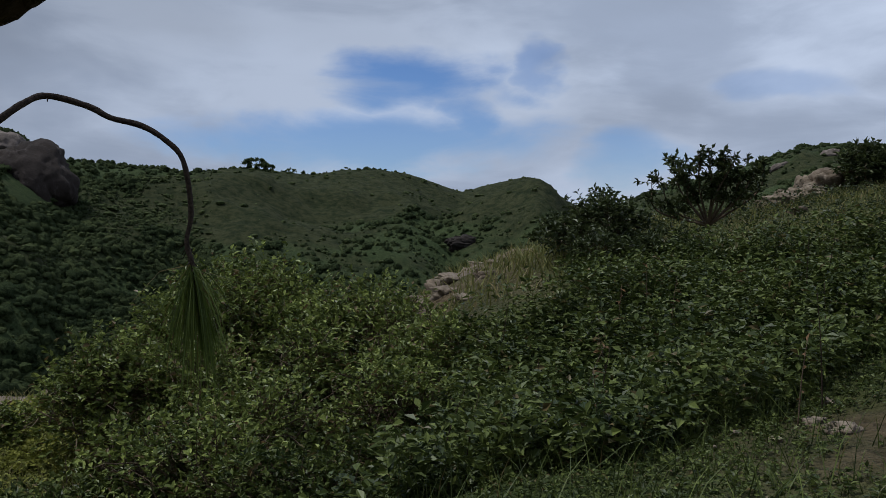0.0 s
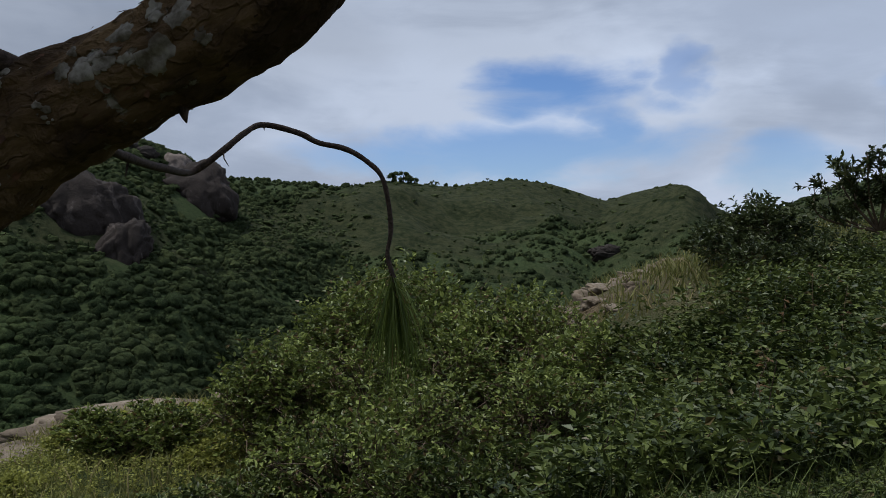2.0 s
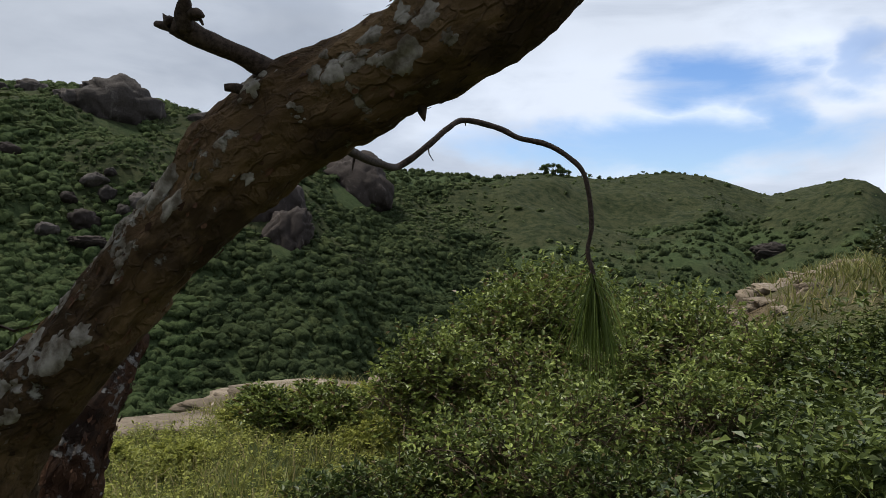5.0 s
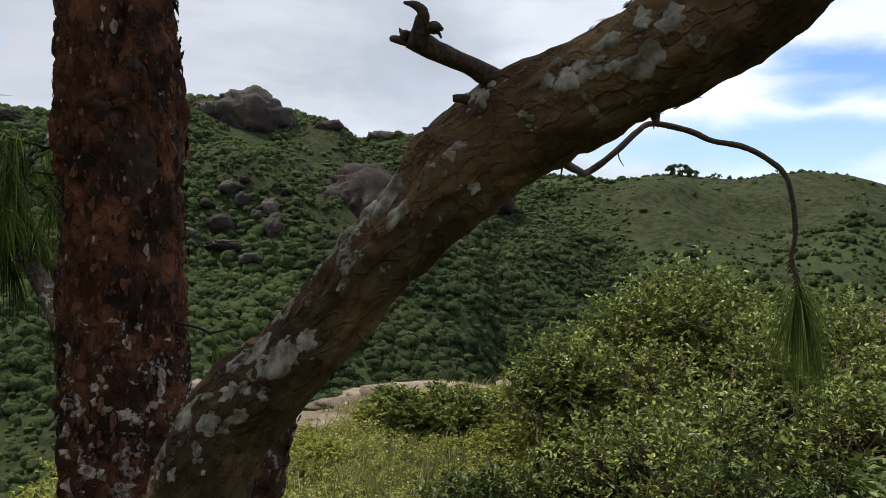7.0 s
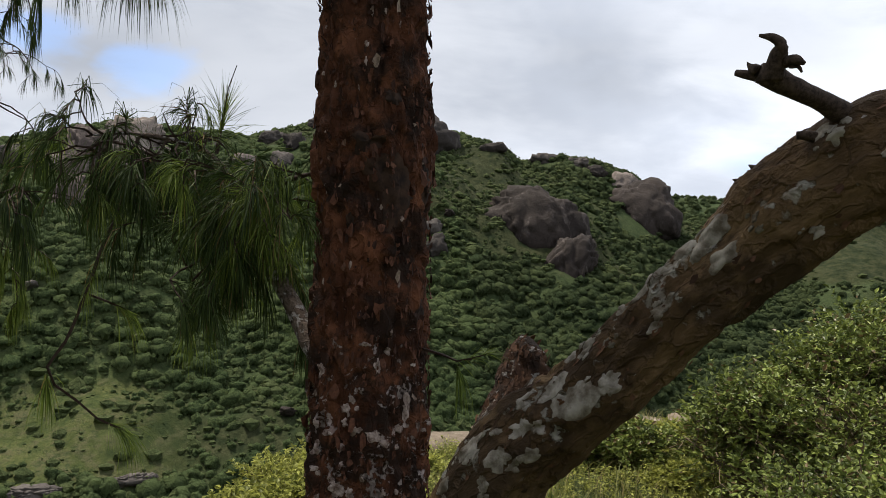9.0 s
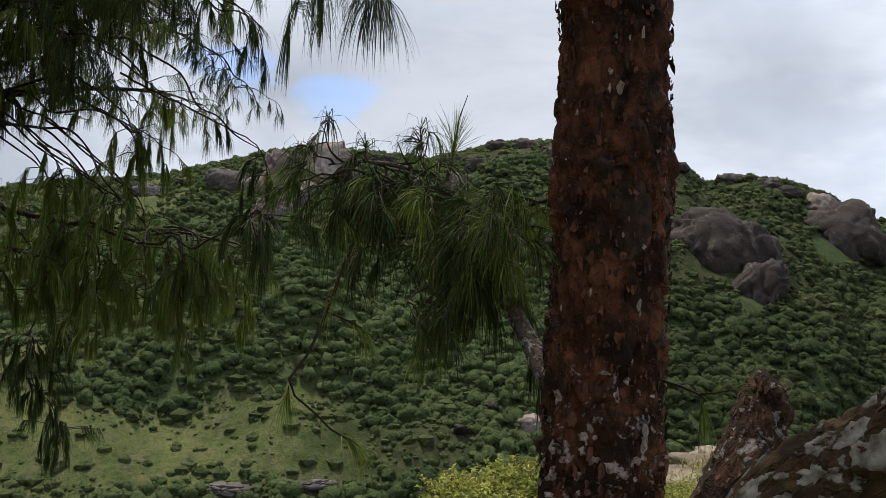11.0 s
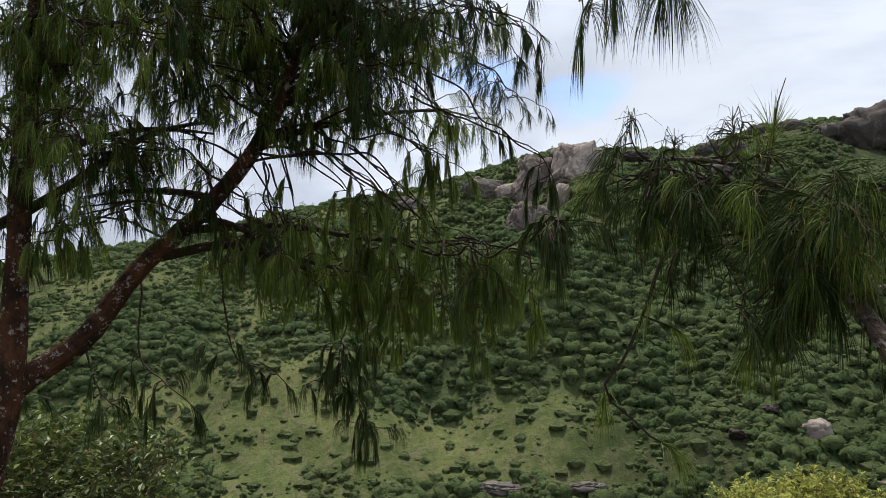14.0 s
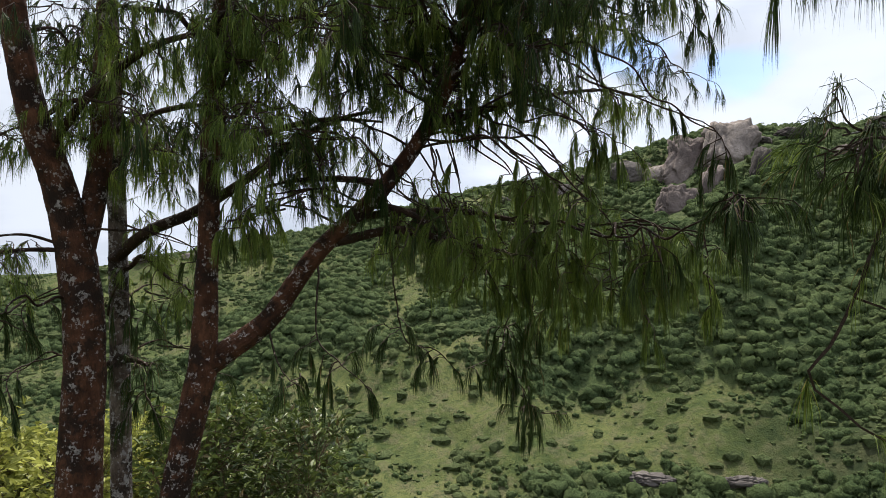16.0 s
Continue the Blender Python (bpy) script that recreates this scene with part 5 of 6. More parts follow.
# tall weed stalks and bare dead sprigs that stand out of the undergrowth
def stalk(az, r, tall, lean, dry):
    x, y, z = on_ground(az, r, 0.03)
    root = thing("weed_stalk", "thin bare dry weed stalk" if dry else "thin green weed stalk with few leaves", "plant", group="weed stalks")
    top = np.array([x + lean * tall, y + 0.1 * lean, z + tall])
    p = [(x, y, z, 0.006), (x + lean * tall * 0.35, y, z + tall * 0.55, 0.0045), (*top, 0.002)]
    tube("stem", p, STEM if dry else TWIG, root, 5, 0.1)
    h = Heap()
    n = 5 if dry else 16
    f = rng.uniform(0.35, 1.0, (n, 1))
    b = np.array([x, y, z]) * (1 - f) + top * f
    leaves(h, b, rng.normal(0, 1, (n, 3)) * [1, 1, 0.4], rng.uniform(0.04, 0.10, n), rng.uniform(0.012, 0.04, n))
    part("leaf", h.mesh("leaf", DEAD_LEAF if dry else LEAF_HERB), root, kind="stuff")


for k in range(26):
    stalk(rng.uniform(-29, 10), rng.uniform(5.6, 11.0), rng.uniform(0.6, 1.05), rng.normal(0, 0.25), k % 3 == 0)
# ---------------------------------------------------------------- the old pine beside the path
def tuft(heap, path, count, length, spread=0.55, droop=0.9, width=0.0016, share=0.5, far=False, limp=1.0):
    """Needles round the outer share of a twig, leaning forward along it and hanging."""
    p = np.asarray(path, float)[:, :3]
    seg = np.r_[0, np.cumsum(np.linalg.norm(np.diff(p, axis=0), axis=1))]
    s = seg[-1] * (1 - share * rng.uniform(0, 1, count) ** 1.3)
    base = np.stack([np.interp(s, seg, p[:, k]) for k in range(3)], -1)
    way = np.stack([np.interp(s, seg, np.gradient(p[:, k])) for k in range(3)], -1)
    way = unit(unit(way) + rng.normal(0, spread, (count, 3)))
    needles(heap, base, way, length * rng.uniform(0.6, 1.1, count), droop * rng.uniform(0.7, 1.15, count), width, far, limp)


def crooked(start, way, length, bends=4, sag=0.5, wild=0.35):
    """A crooked twig that starts out along way and sags."""
    p, d = [np.array(start, float)], unit(np.array(way, float))
    for _ in range(bends):
        d = unit(d + rng.normal(0, wild, 3) + np.array([0, 0, -sag / bends]))
        p.append(p[-1] + d * length / bends)
    return np.array(p)


def twig_mesh(heap, path, r0, r1):
    p = np.hstack([path, np.linspace(r0, r1, len(path))[:, None]])
    v, q, _ = tube_arrays(p, 3, 0.09)
    heap.put(v, np.vstack([q[:, :3], q[:, [0, 2, 3]]]))


old_pine = thing("pine_tree", "old pine with red-brown flaking bark and a long leaning limb", "tree")
TX, TY = -2.01, 1.315
TRUNK = [(TX + 0.05, TY, -0.75, 0.26), (TX + 0.02, TY, -0.2, 0.20), (TX + 0.01, TY, 0.5, 0.165), (TX, TY, 1.1, 0.153), (TX - 0.003, TY, 1.35, 0.150), (TX - 0.005, TY, 1.6, 0.146), (TX - 0.01, TY - 0.005, 1.78, 0.153), (TX - 0.012, TY - 0.008, 1.95, 0.143), (TX - 0.016, TY - 0.01, 2.15, 0.138),
         (TX - 0.035, TY - 0.03, 2.5, 0.145), (TX - 0.05, TY - 0.03, 3.4, 0.125), (TX, TY, 4.6, 0.09), (TX, TY, 6.0, 0.02)]
tube("trunk", TRUNK, BARK, old_pine, 110, 0.012, 0.015, 18.0, 3, 0.9)
bark_flakes("flaking_bark", TRUNK, old_pine, FLAKE, 2600, 0.015, 1.3, 3.6, 0.010, "curling bark flakes")
LIMB = [(-1.95, 1.27, 0.05, 0.10), (-1.78, 1.17, 0.35, 0.105), (-1.58, 1.04, 0.65, 0.10), (-1.43, 0.95, 0.93, 0.092), (-1.342, 0.915, 1.10, 0.084), (-1.267, 0.90, 1.205, 0.079), (-1.194, 0.895, 1.268, 0.071), (-1.112, 0.893, 1.334, 0.063),
        (-1.039, 0.89, 1.406, 0.062), (-0.967, 0.89, 1.48, 0.063), (-0.883, 0.89, 1.56, 0.070), (-0.839, 0.89, 1.605, 0.076), (-0.777, 0.89, 1.648, 0.077), (-0.736, 0.89, 1.675, 0.079), (-0.665, 0.885, 1.70, 0.071), (-0.612, 0.88, 1.722, 0.069),
        (-0.545, 0.88, 1.752, 0.073), (-0.482, 0.876, 1.792, 0.076), (-0.412, 0.87, 1.845, 0.077), (-0.25, 0.85, 2.0, 0.068), (-0.05, 0.84, 2.26, 0.060), (0.2, 0.85, 2.7, 0.05)]
tube("leaning_limb", LIMB, LIMB_BARK, old_pine, 90, 0.008, 0.012, 24.0, 11, 0.40, "leaning limb blotched with grey lichen")
STUB = [(-1.95, 1.40, 0.1, 0.11), (-1.88, 1.55, 0.6, 0.095), (-1.858, 1.692, 0.97, 0.085), (-1.852, 1.787, 1.099, 0.074), (-1.863, 1.861, 1.234, 0.060), (-1.853, 1.871, 1.264, 0.030)]
tube("broken_limb", STUB, STUB_BARK, old_pine, 54, 0.012, 0.014, 20.0, 17, 0.7, "short broken limb with split bark")
bark_flakes("flaking_bark", STUB, old_pine, FLAKE_DARK, 400, 0.018, 0.5, 1.6, 0.006, "split flaking bark")
bark_flakes("flaking_bark", LIMB, old_pine, FLAKE_DARK, 900, 0.011, 0.3, 2.9, 0.001, "small curling bark flakes")
# lichen crusts on the limb, dark knots and pale crusts on the trunk
def way_at(points, step, axis, value):
    c = spline(points, step)[:, :3]
    gone = np.r_[0, np.cumsum(np.linalg.norm(np.diff(c, axis=0), axis=1))]
    return float(gone[np.argmin(np.abs(c[:, axis] - value))])


CRUSTS = [(-1.33, 5, 0.07, 0.04), (-1.27, 18, 0.10, 0.05), (-1.225, -8, 0.10, 0.06), (-1.15, 4, 0.14, 0.085), (-1.10, 45, 0.07, 0.04), (-1.08, -12, 0.05, 0.03), (-0.985, 0, 0.06, 0.035), (-1.0, 48, 0.06, 0.03), (-0.905, 26, 0.11, 0.06),
          (-0.945, 52, 0.08, 0.05), (-0.75, 32, 0.05, 0.035), (-0.65, 10, 0.06, 0.05), (-0.605, -12, 0.05, 0.03), (-0.555, 16, 0.10, 0.062), (-0.51, -30, 0.03, 0.02), (-0.70, -20, 0.03, 0.02), (-0.82, -40, 0.03, 0.02), (-0.47, 35, 0.05, 0.04), (-1.18, 45, 0.05, 0.03), (-1.05, 25, 0.03, 0.02), (-0.86, 5, 0.03, 0.02), (-1.30, -25, 0.05, 0.03)]
CRUSTS = [(x + rng.normal(0, 0.22) * l, a + rng.normal(0, 0.30) * w / 0.07 * 57, l * q, w * q) for x, a, l, w in CRUSTS for q in (0.62, 0.5, 0.42, 0.32, 0.25, 0.18)]
bark_patches("lichen", LIMB, old_pine, LICHEN, [(way_at(LIMB, 0.008, 0, x), a, l, w) for x, a, l, w in CRUSTS], 90, 0.008, 0.012, 24.0, 11, 0.40, 0.0025, "grey lichen crust")
FLECKS = [(1.22, 138, 0.05, 0.035), (1.24, 72, 0.045, 0.024), (1.13, 38, 0.08, 0.04), (1.087, 92, 0.03, 0.03), (1.076, 75, 0.035, 0.04), (1.08, 48, 0.03, 0.03), (1.07, 120, 0.02, 0.04), (1.02, 140, 0.03, 0.03), (0.93, 110, 0.05, 0.04), (0.90, 135, 0.04, 0.03), (1.30, 85, 0.015, 0.03)]
FLECKS += [(rng.uniform(0.75, 1.28), rng.uniform(20, 160), rng.uniform(0.012, 0.03), rng.uniform(0.01, 0.028)) for _ in range(42)] + [(rng.uniform(1.3, 2.5), rng.uniform(10, 170), rng.uniform(0.012, 0.028), rng.uniform(0.006, 0.014)) for _ in range(22)]
bark_patches("lichen", TRUNK, old_pine, LICHEN_PINK, [(way_at(TRUNK, 0.012, 2, z), a, l, w) for z, a, l, w in FLECKS], 110, 0.012, 0.015, 18.0, 3, 0.9, 0.003, "pale lichen fleck")
KNOTS = [(1.73, 75, 0.12, 0.11), (1.70, 55, 0.16, 0.10), (1.64, 62, 0.12, 0.07), (1.80, 85, 0.06, 0.09), (1.60, 105, 0.07, 0.04), (1.92, 62, 0.05, 0.05), (1.72, 15, 0.16, 0.06), (1.38, 25, 0.07, 0.05)]
bark_patches("knot", TRUNK, old_pine, KNOT, [(way_at(TRUNK, 0.012, 2, z), a, l, w) for z, a, l, w in KNOTS], 110, 0.012, 0.015, 18.0, 3, 0.9, 0.004, "dark bark knot")
bark_flakes("flaking_bark", TRUNK, old_pine, FLAKE, 520, 0.028, 1.3, 3.6, 0.012, "larger curling bark plates")
# snapped side branch on the leaning limb, with a splintered end
snag = tube("snapped_branch", [(-0.735, 0.868, 1.700, 0.026), (-0.762, 0.845, 1.722, 0.0155), (-0.785, 0.805, 1.738, 0.0125), (-0.806, 0.765, 1.747, 0.0125), (-0.824, 0.748, 1.757, 0.015), (-0.836, 0.738, 1.762, 0.012)], DEAD, old_pine, 16, 0.006, 0.004, 40.0, 5, 0.3, "dead snapped branch with a splintered end")
FORKS = [[(-0.826, 0.746, 1.755, 0.009), (-0.846, 0.748, 1.762, 0.007), (-0.867, 0.747, 1.768, 0.004)], [(-0.838, 0.74, 1.765, 0.006), (-0.848, 0.742, 1.772, 0.005), (-0.852, 0.741, 1.779, 0.002)],
         [(-0.820, 0.742, 1.757, 0.013), (-0.815, 0.732, 1.774, 0.011), (-0.808, 0.725, 1.787, 0.008), (-0.812, 0.718, 1.796, 0.006), (-0.830, 0.716, 1.802, 0.002)],
         [(-0.806, 0.735, 1.772, 0.008), (-0.792, 0.728, 1.772, 0.006), (-0.782, 0.727, 1.766, 0.003)], [(-0.800, 0.734, 1.766, 0.002), (-0.790, 0.732, 1.764, 0.0015), (-0.786, 0.732, 1.757, 0.001)]]
for k, points in enumerate(FORKS):
    tube("splinter", points, DEAD, snag, 8, 0.005, 0.003, 60.0, k, 0.4)
tube("stub", [(-0.775, 0.845, 1.690, 0.009), (-0.800, 0.825, 1.697, 0.007), (-0.813, 0.818, 1.697, 0.005)], DEAD, old_pine, 8, 0.008, 0.002, 40.0, 2)
for p, d in (((-0.435, 0.87, 1.765), (0.016, 0.0, -0.022)), ((-0.56, 0.885, 1.683), (0.006, 0.0, -0.030)), ((-0.885, 0.87, 1.640), (-0.024, 0.0, 0.010)), ((-0.868, 0.87, 1.655), (-0.020, 0.0, 0.014)), ((-0.37, 0.865, 1.83), (0.02, 0.0, -0.012))):
    tube("bark_flake", [(*p, 0.010), (p[0] + d[0] * 0.5, p[1], p[2] + d[2] * 0.6, 0.006), (p[0] + d[0], p[1], p[2] + d[2], 0.001)], DEAD, old_pine, 7, 0.01, 0.004, 40.0, 3)
# bare arching twig with one tuft
ARCH = [(-0.70, 0.90, 1.640), (-0.755, 1.10, 1.635), (-0.80, 1.32, 1.636), (-0.833, 1.47, 1.643), (-0.808, 1.50, 1.665), (-0.781, 1.52, 1.692), (-0.752, 1.57, 1.735), (-0.73, 1.622, 1.758), (-0.656, 1.63, 1.739), (-0.604, 1.62, 1.714), (-0.543, 1.61, 1.698),
        (-0.494, 1.6, 1.67), (-0.456, 1.59, 1.628), (-0.439, 1.58, 1.529), (-0.445, 1.57, 1.472), (-0.432, 1.56, 1.427), (-0.428, 1.555, 1.39)]
arch = tube("bare_twig", [(*p, 0.0080 - 0.00022 * k) for k, p in enumerate(ARCH)], DEAD, old_pine, 8, 0.012, 0.0022, 50.0, 8, 0, "thin bare arching twig")
h = Heap()
twig_mesh(h, np.array([ARCH[7], ARCH[7] + np.array([0.004, -0.01, -0.014])]), 0.003, 0.001)
twig_mesh(h, np.array([ARCH[5], ARCH[5] + np.array([0.01, -0.02, -0.02]), ARCH[5] + np.array([0.02, -0.02, -0.035])]), 0.002, 0.001)
twig_mesh(h, np.array([ARCH[1], ARCH[1] + np.array([0.0, -0.01, -0.03])]), 0.003, 0.001)
for k in range(14):
    a = np.array(ARCH[14]) + rng.uniform(0, 1) * (np.array(ARCH[16]) - ARCH[14])
    twig_mesh(h, np.array([a, a + unit(rng.normal(0, 1, 3)) * 0.018 + [0, 0, -0.006]]), 0.002, 0.0006)
part("bud_scales", h.mesh("bud_scales", DEAD), arch, kind="stuff")
h = Heap()
tuft(h, [ARCH[14], ARCH[15], ARCH[16]], 170, 0.20, 0.62, 0.85, 0.0024, 0.6)
tuft(h, [ARCH[14], ARCH[15], ARCH[16]], 70, 0.29, 0.42, 0.95, 0.0019, 0.5)
part("needle_tuft", h.mesh("needle_tuft", NEEDLE_TIP), old_pine, "hanging tuft of long green needles")

# the living branch of the old pine
BRANCH = [(-2.06, 1.27, 1.13, 0.036), (-2.17, 1.275, 1.235, 0.032), (-2.293, 1.29, 1.359, 0.028), (-2.44, 1.30, 1.50, 0.022), (-2.60, 1.305, 1.68, 0.014), (-2.69, 1.29, 1.80, 0.010), (-2.797, 1.221, 1.855, 0.008), (-2.901, 1.108, 1.875, 0.006), (-3.0, 1.02, 1.86, 0.004)]
tube("branch", BRANCH, GREY_BARK, old_pine, 14, 0.02, 0.004, 30.0, 4, 0.3, "side branch with lichened bark")


def foliage(root, name, starts, count, needle, width, mat, length=(0.18, 0.42), sag=0.9, droop=0.95, thick=0.004, per=1, wild=0.35, bias=(0, 0, 0), label="", spread=0.26, limp=0.6):
    """Crooked twigs out of the given points, each with a tuft of needles."""
    wood, green = Heap(), Heap()
    for s, way in starts:
        for _ in range(per):
            path = crooked(s, np.array(way) + np.array(bias) + rng.normal(0, 0.3, 3), rng.uniform(*length), 5, sag, wild)
            twig_mesh(wood, path, thick, thick * 0.35)
            size = needle * rng.uniform(0.75, 1.15)
            for k in range(3):
                end = path[-1 - k] if k else path[-1]
                q = crooked(end, path[-1] - path[-2] + rng.normal(0, 0.04, 3), rng.uniform(0.03, 0.11), 3, 0.9, 0.35)
                twig_mesh(wood, q, thick * 0.6, thick * 0.35)
                tuft(green, q, int(count * rng.uniform(0.35, 0.75)), size, spread, droop, width, rng.uniform(0.5, 0.9), width > 0.0026, limp * rng.uniform(0.8, 1.9))
    part("twiggery", wood.mesh("twiggery", TWIG), root, "thin dark crooked twigs", kind="stuff")
    part(name, green.mesh(name, mat), root, label, kind="stuff")


def along(path, n, lo=0.0, hi=1.0):
    p = spline(np.asarray(path, float), 0.02)[:, :3]
    k = (rng.uniform(lo, hi, n) * (len(p) - 1)).astype(int)
    return [p[q] for q in k]


def random_way():
    return unit(rng.normal(0, 1, 3) * [1, 1, 0.5])

# side twigs of the branch, on which the needles hang in bunches
CRESTS = [BRANCH[4:], [(-2.06, 1.26, 1.76, 0.010), (-2.263, 1.235, 1.719, 0.008), (-2.347, 1.217, 1.701, 0.007), (-2.439, 1.198, 1.739, 0.006), (-2.60, 1.25, 1.74, 0.005)],
          [(-2.64, 1.30, 1.74, 0.009), (-2.52, 1.22, 1.72, 0.007), (-2.40, 1.20, 1.70, 0.006), (-2.28, 1.22, 1.66, 0.004)], [(-2.44, 1.30, 1.50, 0.010), (-2.43, 1.22, 1.62, 0.008), (-2.51, 1.183, 1.528, 0.006), (-2.63, 1.157, 1.457, 0.004)],
          [(-2.69, 1.29, 1.80, 0.010), (-2.76, 1.16, 1.80, 0.008), (-2.90, 1.04, 1.84, 0.006), (-3.08, 1.03, 1.80, 0.004)], [(-2.60, 1.30, 1.66, 0.009), (-2.72, 1.20, 1.62, 0.007), (-2.85, 1.12, 1.60, 0.004)]]
for k, crest in enumerate(CRESTS[1:]):
    tube("branch", [(*q[:3] + rng.normal(0, 0.012, 3) * (m > 0), q[3] * 0.7) for m, q in enumerate(np.array(crest))], TWIG, old_pine, 7, 0.03, 0.003, 40.0, 60 + k)
for k, (crest, many) in enumerate(zip(CRESTS, (14, 6, 7, 6, 9, 5))):
    for mat, share in ((NEEDLE, 0.78), (NEEDLE_YOUNG, 0.22)):
        foliage(old_pine, "needles", [(p, random_way() * [1, 1, 0.15]) for p in along(crest, max(3, int(1.5 * many * share)), 0.25, 1.0)], 62, 0.165, 0.0025, mat, (0.06, 0.24), 0.7, 0.9, 0.005, 1, 0.35, (0, 0, -0.1), "", 0.42, 1.1)
foliage(old_pine, "needles", [(p, np.array([0.35, -0.5, -0.1])) for p in along(BRANCH, 5, 0.25, 0.55)], 62, 0.22, 0.0024, NEEDLE, (0.05, 0.16), 0.8, 1.05, 0.004, 1, 0.4)
foliage(old_pine, "needles", [(p, np.array([0.3, -0.4, 0.0])) for p in along(CRESTS[2], 4, 0.5, 1.0)], 60, 0.21, 0.0024, NEEDLE_YOUNG, (0.04, 0.14), 0.7, 1.05, 0.004, 1, 0.4)
# upright shoot on the branch
h, g = Heap(), Heap()
SHOOT = np.array([(-2.69, 1.29, 1.82), (-2.685, 1.30, 1.90), (-2.68, 1.305, 1.95)])
twig_mesh(h, SHOOT, 0.008, 0.005)
twig_mesh(h, np.array([SHOOT[2], (-2.672, 1.312, 2.03), (-2.658, 1.331, 2.105)]), 0.003, 0.0015)
tuft(g, SHOOT, 110, 0.15, 0.5, 0.12, 0.0017, 0.8)
for a, b in (((-2.55, 1.30, 1.66), (-2.47, 1.36, 1.80)), ((-2.62, 1.30, 1.70), (-2.35, 1.32, 1.75)), ((-2.8, 1.22, 1.86), (-2.86, 1.2, 1.95))):
    twig_mesh(h, np.array([a, np.array(a) * 0.5 + np.array(b) * 0.5 + [0, 0, -0.012], b]), 0.005, 0.002)
# long hanging twig with side tufts
HANG = np.array([(-2.86, 1.12, 1.86), (-2.85, 1.066, 1.663), (-2.87, 1.008, 1.481), (-2.92, 1.0, 1.369), (-3.02, 0.99, 1.211), (-3.1, 0.973, 1.124), (-3.12, 1.008, 1.061), (-3.08, 1.066, 1.006), (-3.04, 1.111, 0.952), (-3.0, 1.19, 0.905)])
SPRIG = np.array([HANG[3], (-2.87, 1.044, 1.345), (-2.87, 1.111, 1.316)])
twig_mesh(h, HANG, 0.0075, 0.004)
twig_mesh(h, SPRIG, 0.005, 0.003)
tuft(g, SPRIG, 50, 0.17, 0.35, 1.0, 0.0022, 0.35)
tuft(g, [HANG[5], HANG[6] + np.array([-0.02, -0.02, 0.0])], 46, 0.19, 0.5, 0.9, 0.0022, 0.6)
tuft(g, HANG[-2:], 70, 0.18, 0.4, 0.9, 0.0022, 0.6)
tuft(g, HANG[:4], 60, 0.16, 0.4, 1.0, 0.0022, 0.8)
# small sprays to the other side of the trunk
SPRAY = np.array([(-1.90, 1.34, 1.29), (-1.805, 1.36, 1.274), (-1.756, 1.36, 1.263), (-1.708, 1.36, 1.274), (-1.663, 1.36, 1.29)])
twig_mesh(h, SPRAY, 0.005, 0.002)
tuft(g, SPRAY, 26, 0.08, 0.4, 0.3, 0.0018, 0.4)
tuft(g, [SPRAY[2], SPRAY[2] + np.array([0.01, 0.0, -0.03])], 36, 0.14, 0.3, 1.0, 0.0018, 0.8)
part("twiggery", h.mesh("twiggery", TWIG), old_pine, "bare crooked twigs", kind="stuff")
part("needles", g.mesh("needles", NEEDLE_YOUNG), old_pine, "fresh needle tufts", kind="stuff")
# high bough that hangs into view
BOUGH = [(-2.03, 1.30, 3.0, 0.03), (-2.5, 1.25, 3.1, 0.022), (-2.95, 1.13, 2.85, 0.014), (-3.2, 1.03, 2.62, 0.008), (-3.33, 1.0, 2.50, 0.004)]
tube("branch", BOUGH, GREY_BARK, old_pine, 10, 0.03, 0.003, 30.0, 6)
foliage(old_pine, "needles", [(p, np.array([-0.1, 0.1, -0.8])) for p in along(BOUGH, 4, 0.85, 1.0)], 44, 0.31, 0.0024, NEEDLE, (0.05, 0.13), 0.9, 1.0, 0.004, 1, 0.2, (-0.25, -0.1, 0), "", 0.13, 0.7)
TWIN = [(-2.5, 1.25, 3.1, 0.018), (-2.95, 1.30, 2.9, 0.012), (-3.12, 1.28, 2.7, 0.007), (-3.18, 1.27, 2.56, 0.004)]
tube("branch", TWIN, GREY_BARK, old_pine, 9, 0.03, 0.003, 30.0, 7)
foliage(old_pine, "needles", [(p, np.array([0.1, 0.1, -0.8])) for p in along(TWIN, 5, 0.82, 1.0)], 46, 0.31, 0.0024, NEEDLE, (0.05, 0.13), 0.9, 1.0, 0.004, 1, 0.2, (0, 0, 0), "", 0.14, 0.7)
# the crown overhead, which shades the trunk and the limb
for k in range(46):
    s = np.array([TX, TY, rng.uniform(3.9, 5.7)])
    d = unit(np.array([rng.normal(0.0, 0.8), rng.normal(-0.1, 0.8), 0.0]))
    L = rng.uniform(1.2, 2.6)
    pts = [s, s + d * L * 0.4 + [0, 0, 0.2], s + d * L * 0.75 + [0, 0, 0.25], s + d * L + [0, 0, 0.1]]
    tube("branch", [(*q, w) for q, w in zip(pts, (0.035, 0.024, 0.015, 0.006))], GREY_BARK, old_pine, 7, 0.12)
    foliage(old_pine, "needles", [(p, random_way()) for p in along(pts, 20, 0.25, 1.0)], 22, 0.24, 0.009, NEEDLE, (0.15, 0.4), 0.5, 0.8, 0.006, spread=0.4, limp=1.0)

# ---------------------------------------------------------------- the young pines beyond
def pine(label, trunk, mat, sides=28, rough=0.006, seed=0):
    tree = thing("pine_tree", label, "tree", group="young pines")
    tube("trunk", trunk, mat, tree, sides, 0.045, rough, 16.0, seed, 0.35)
    return tree


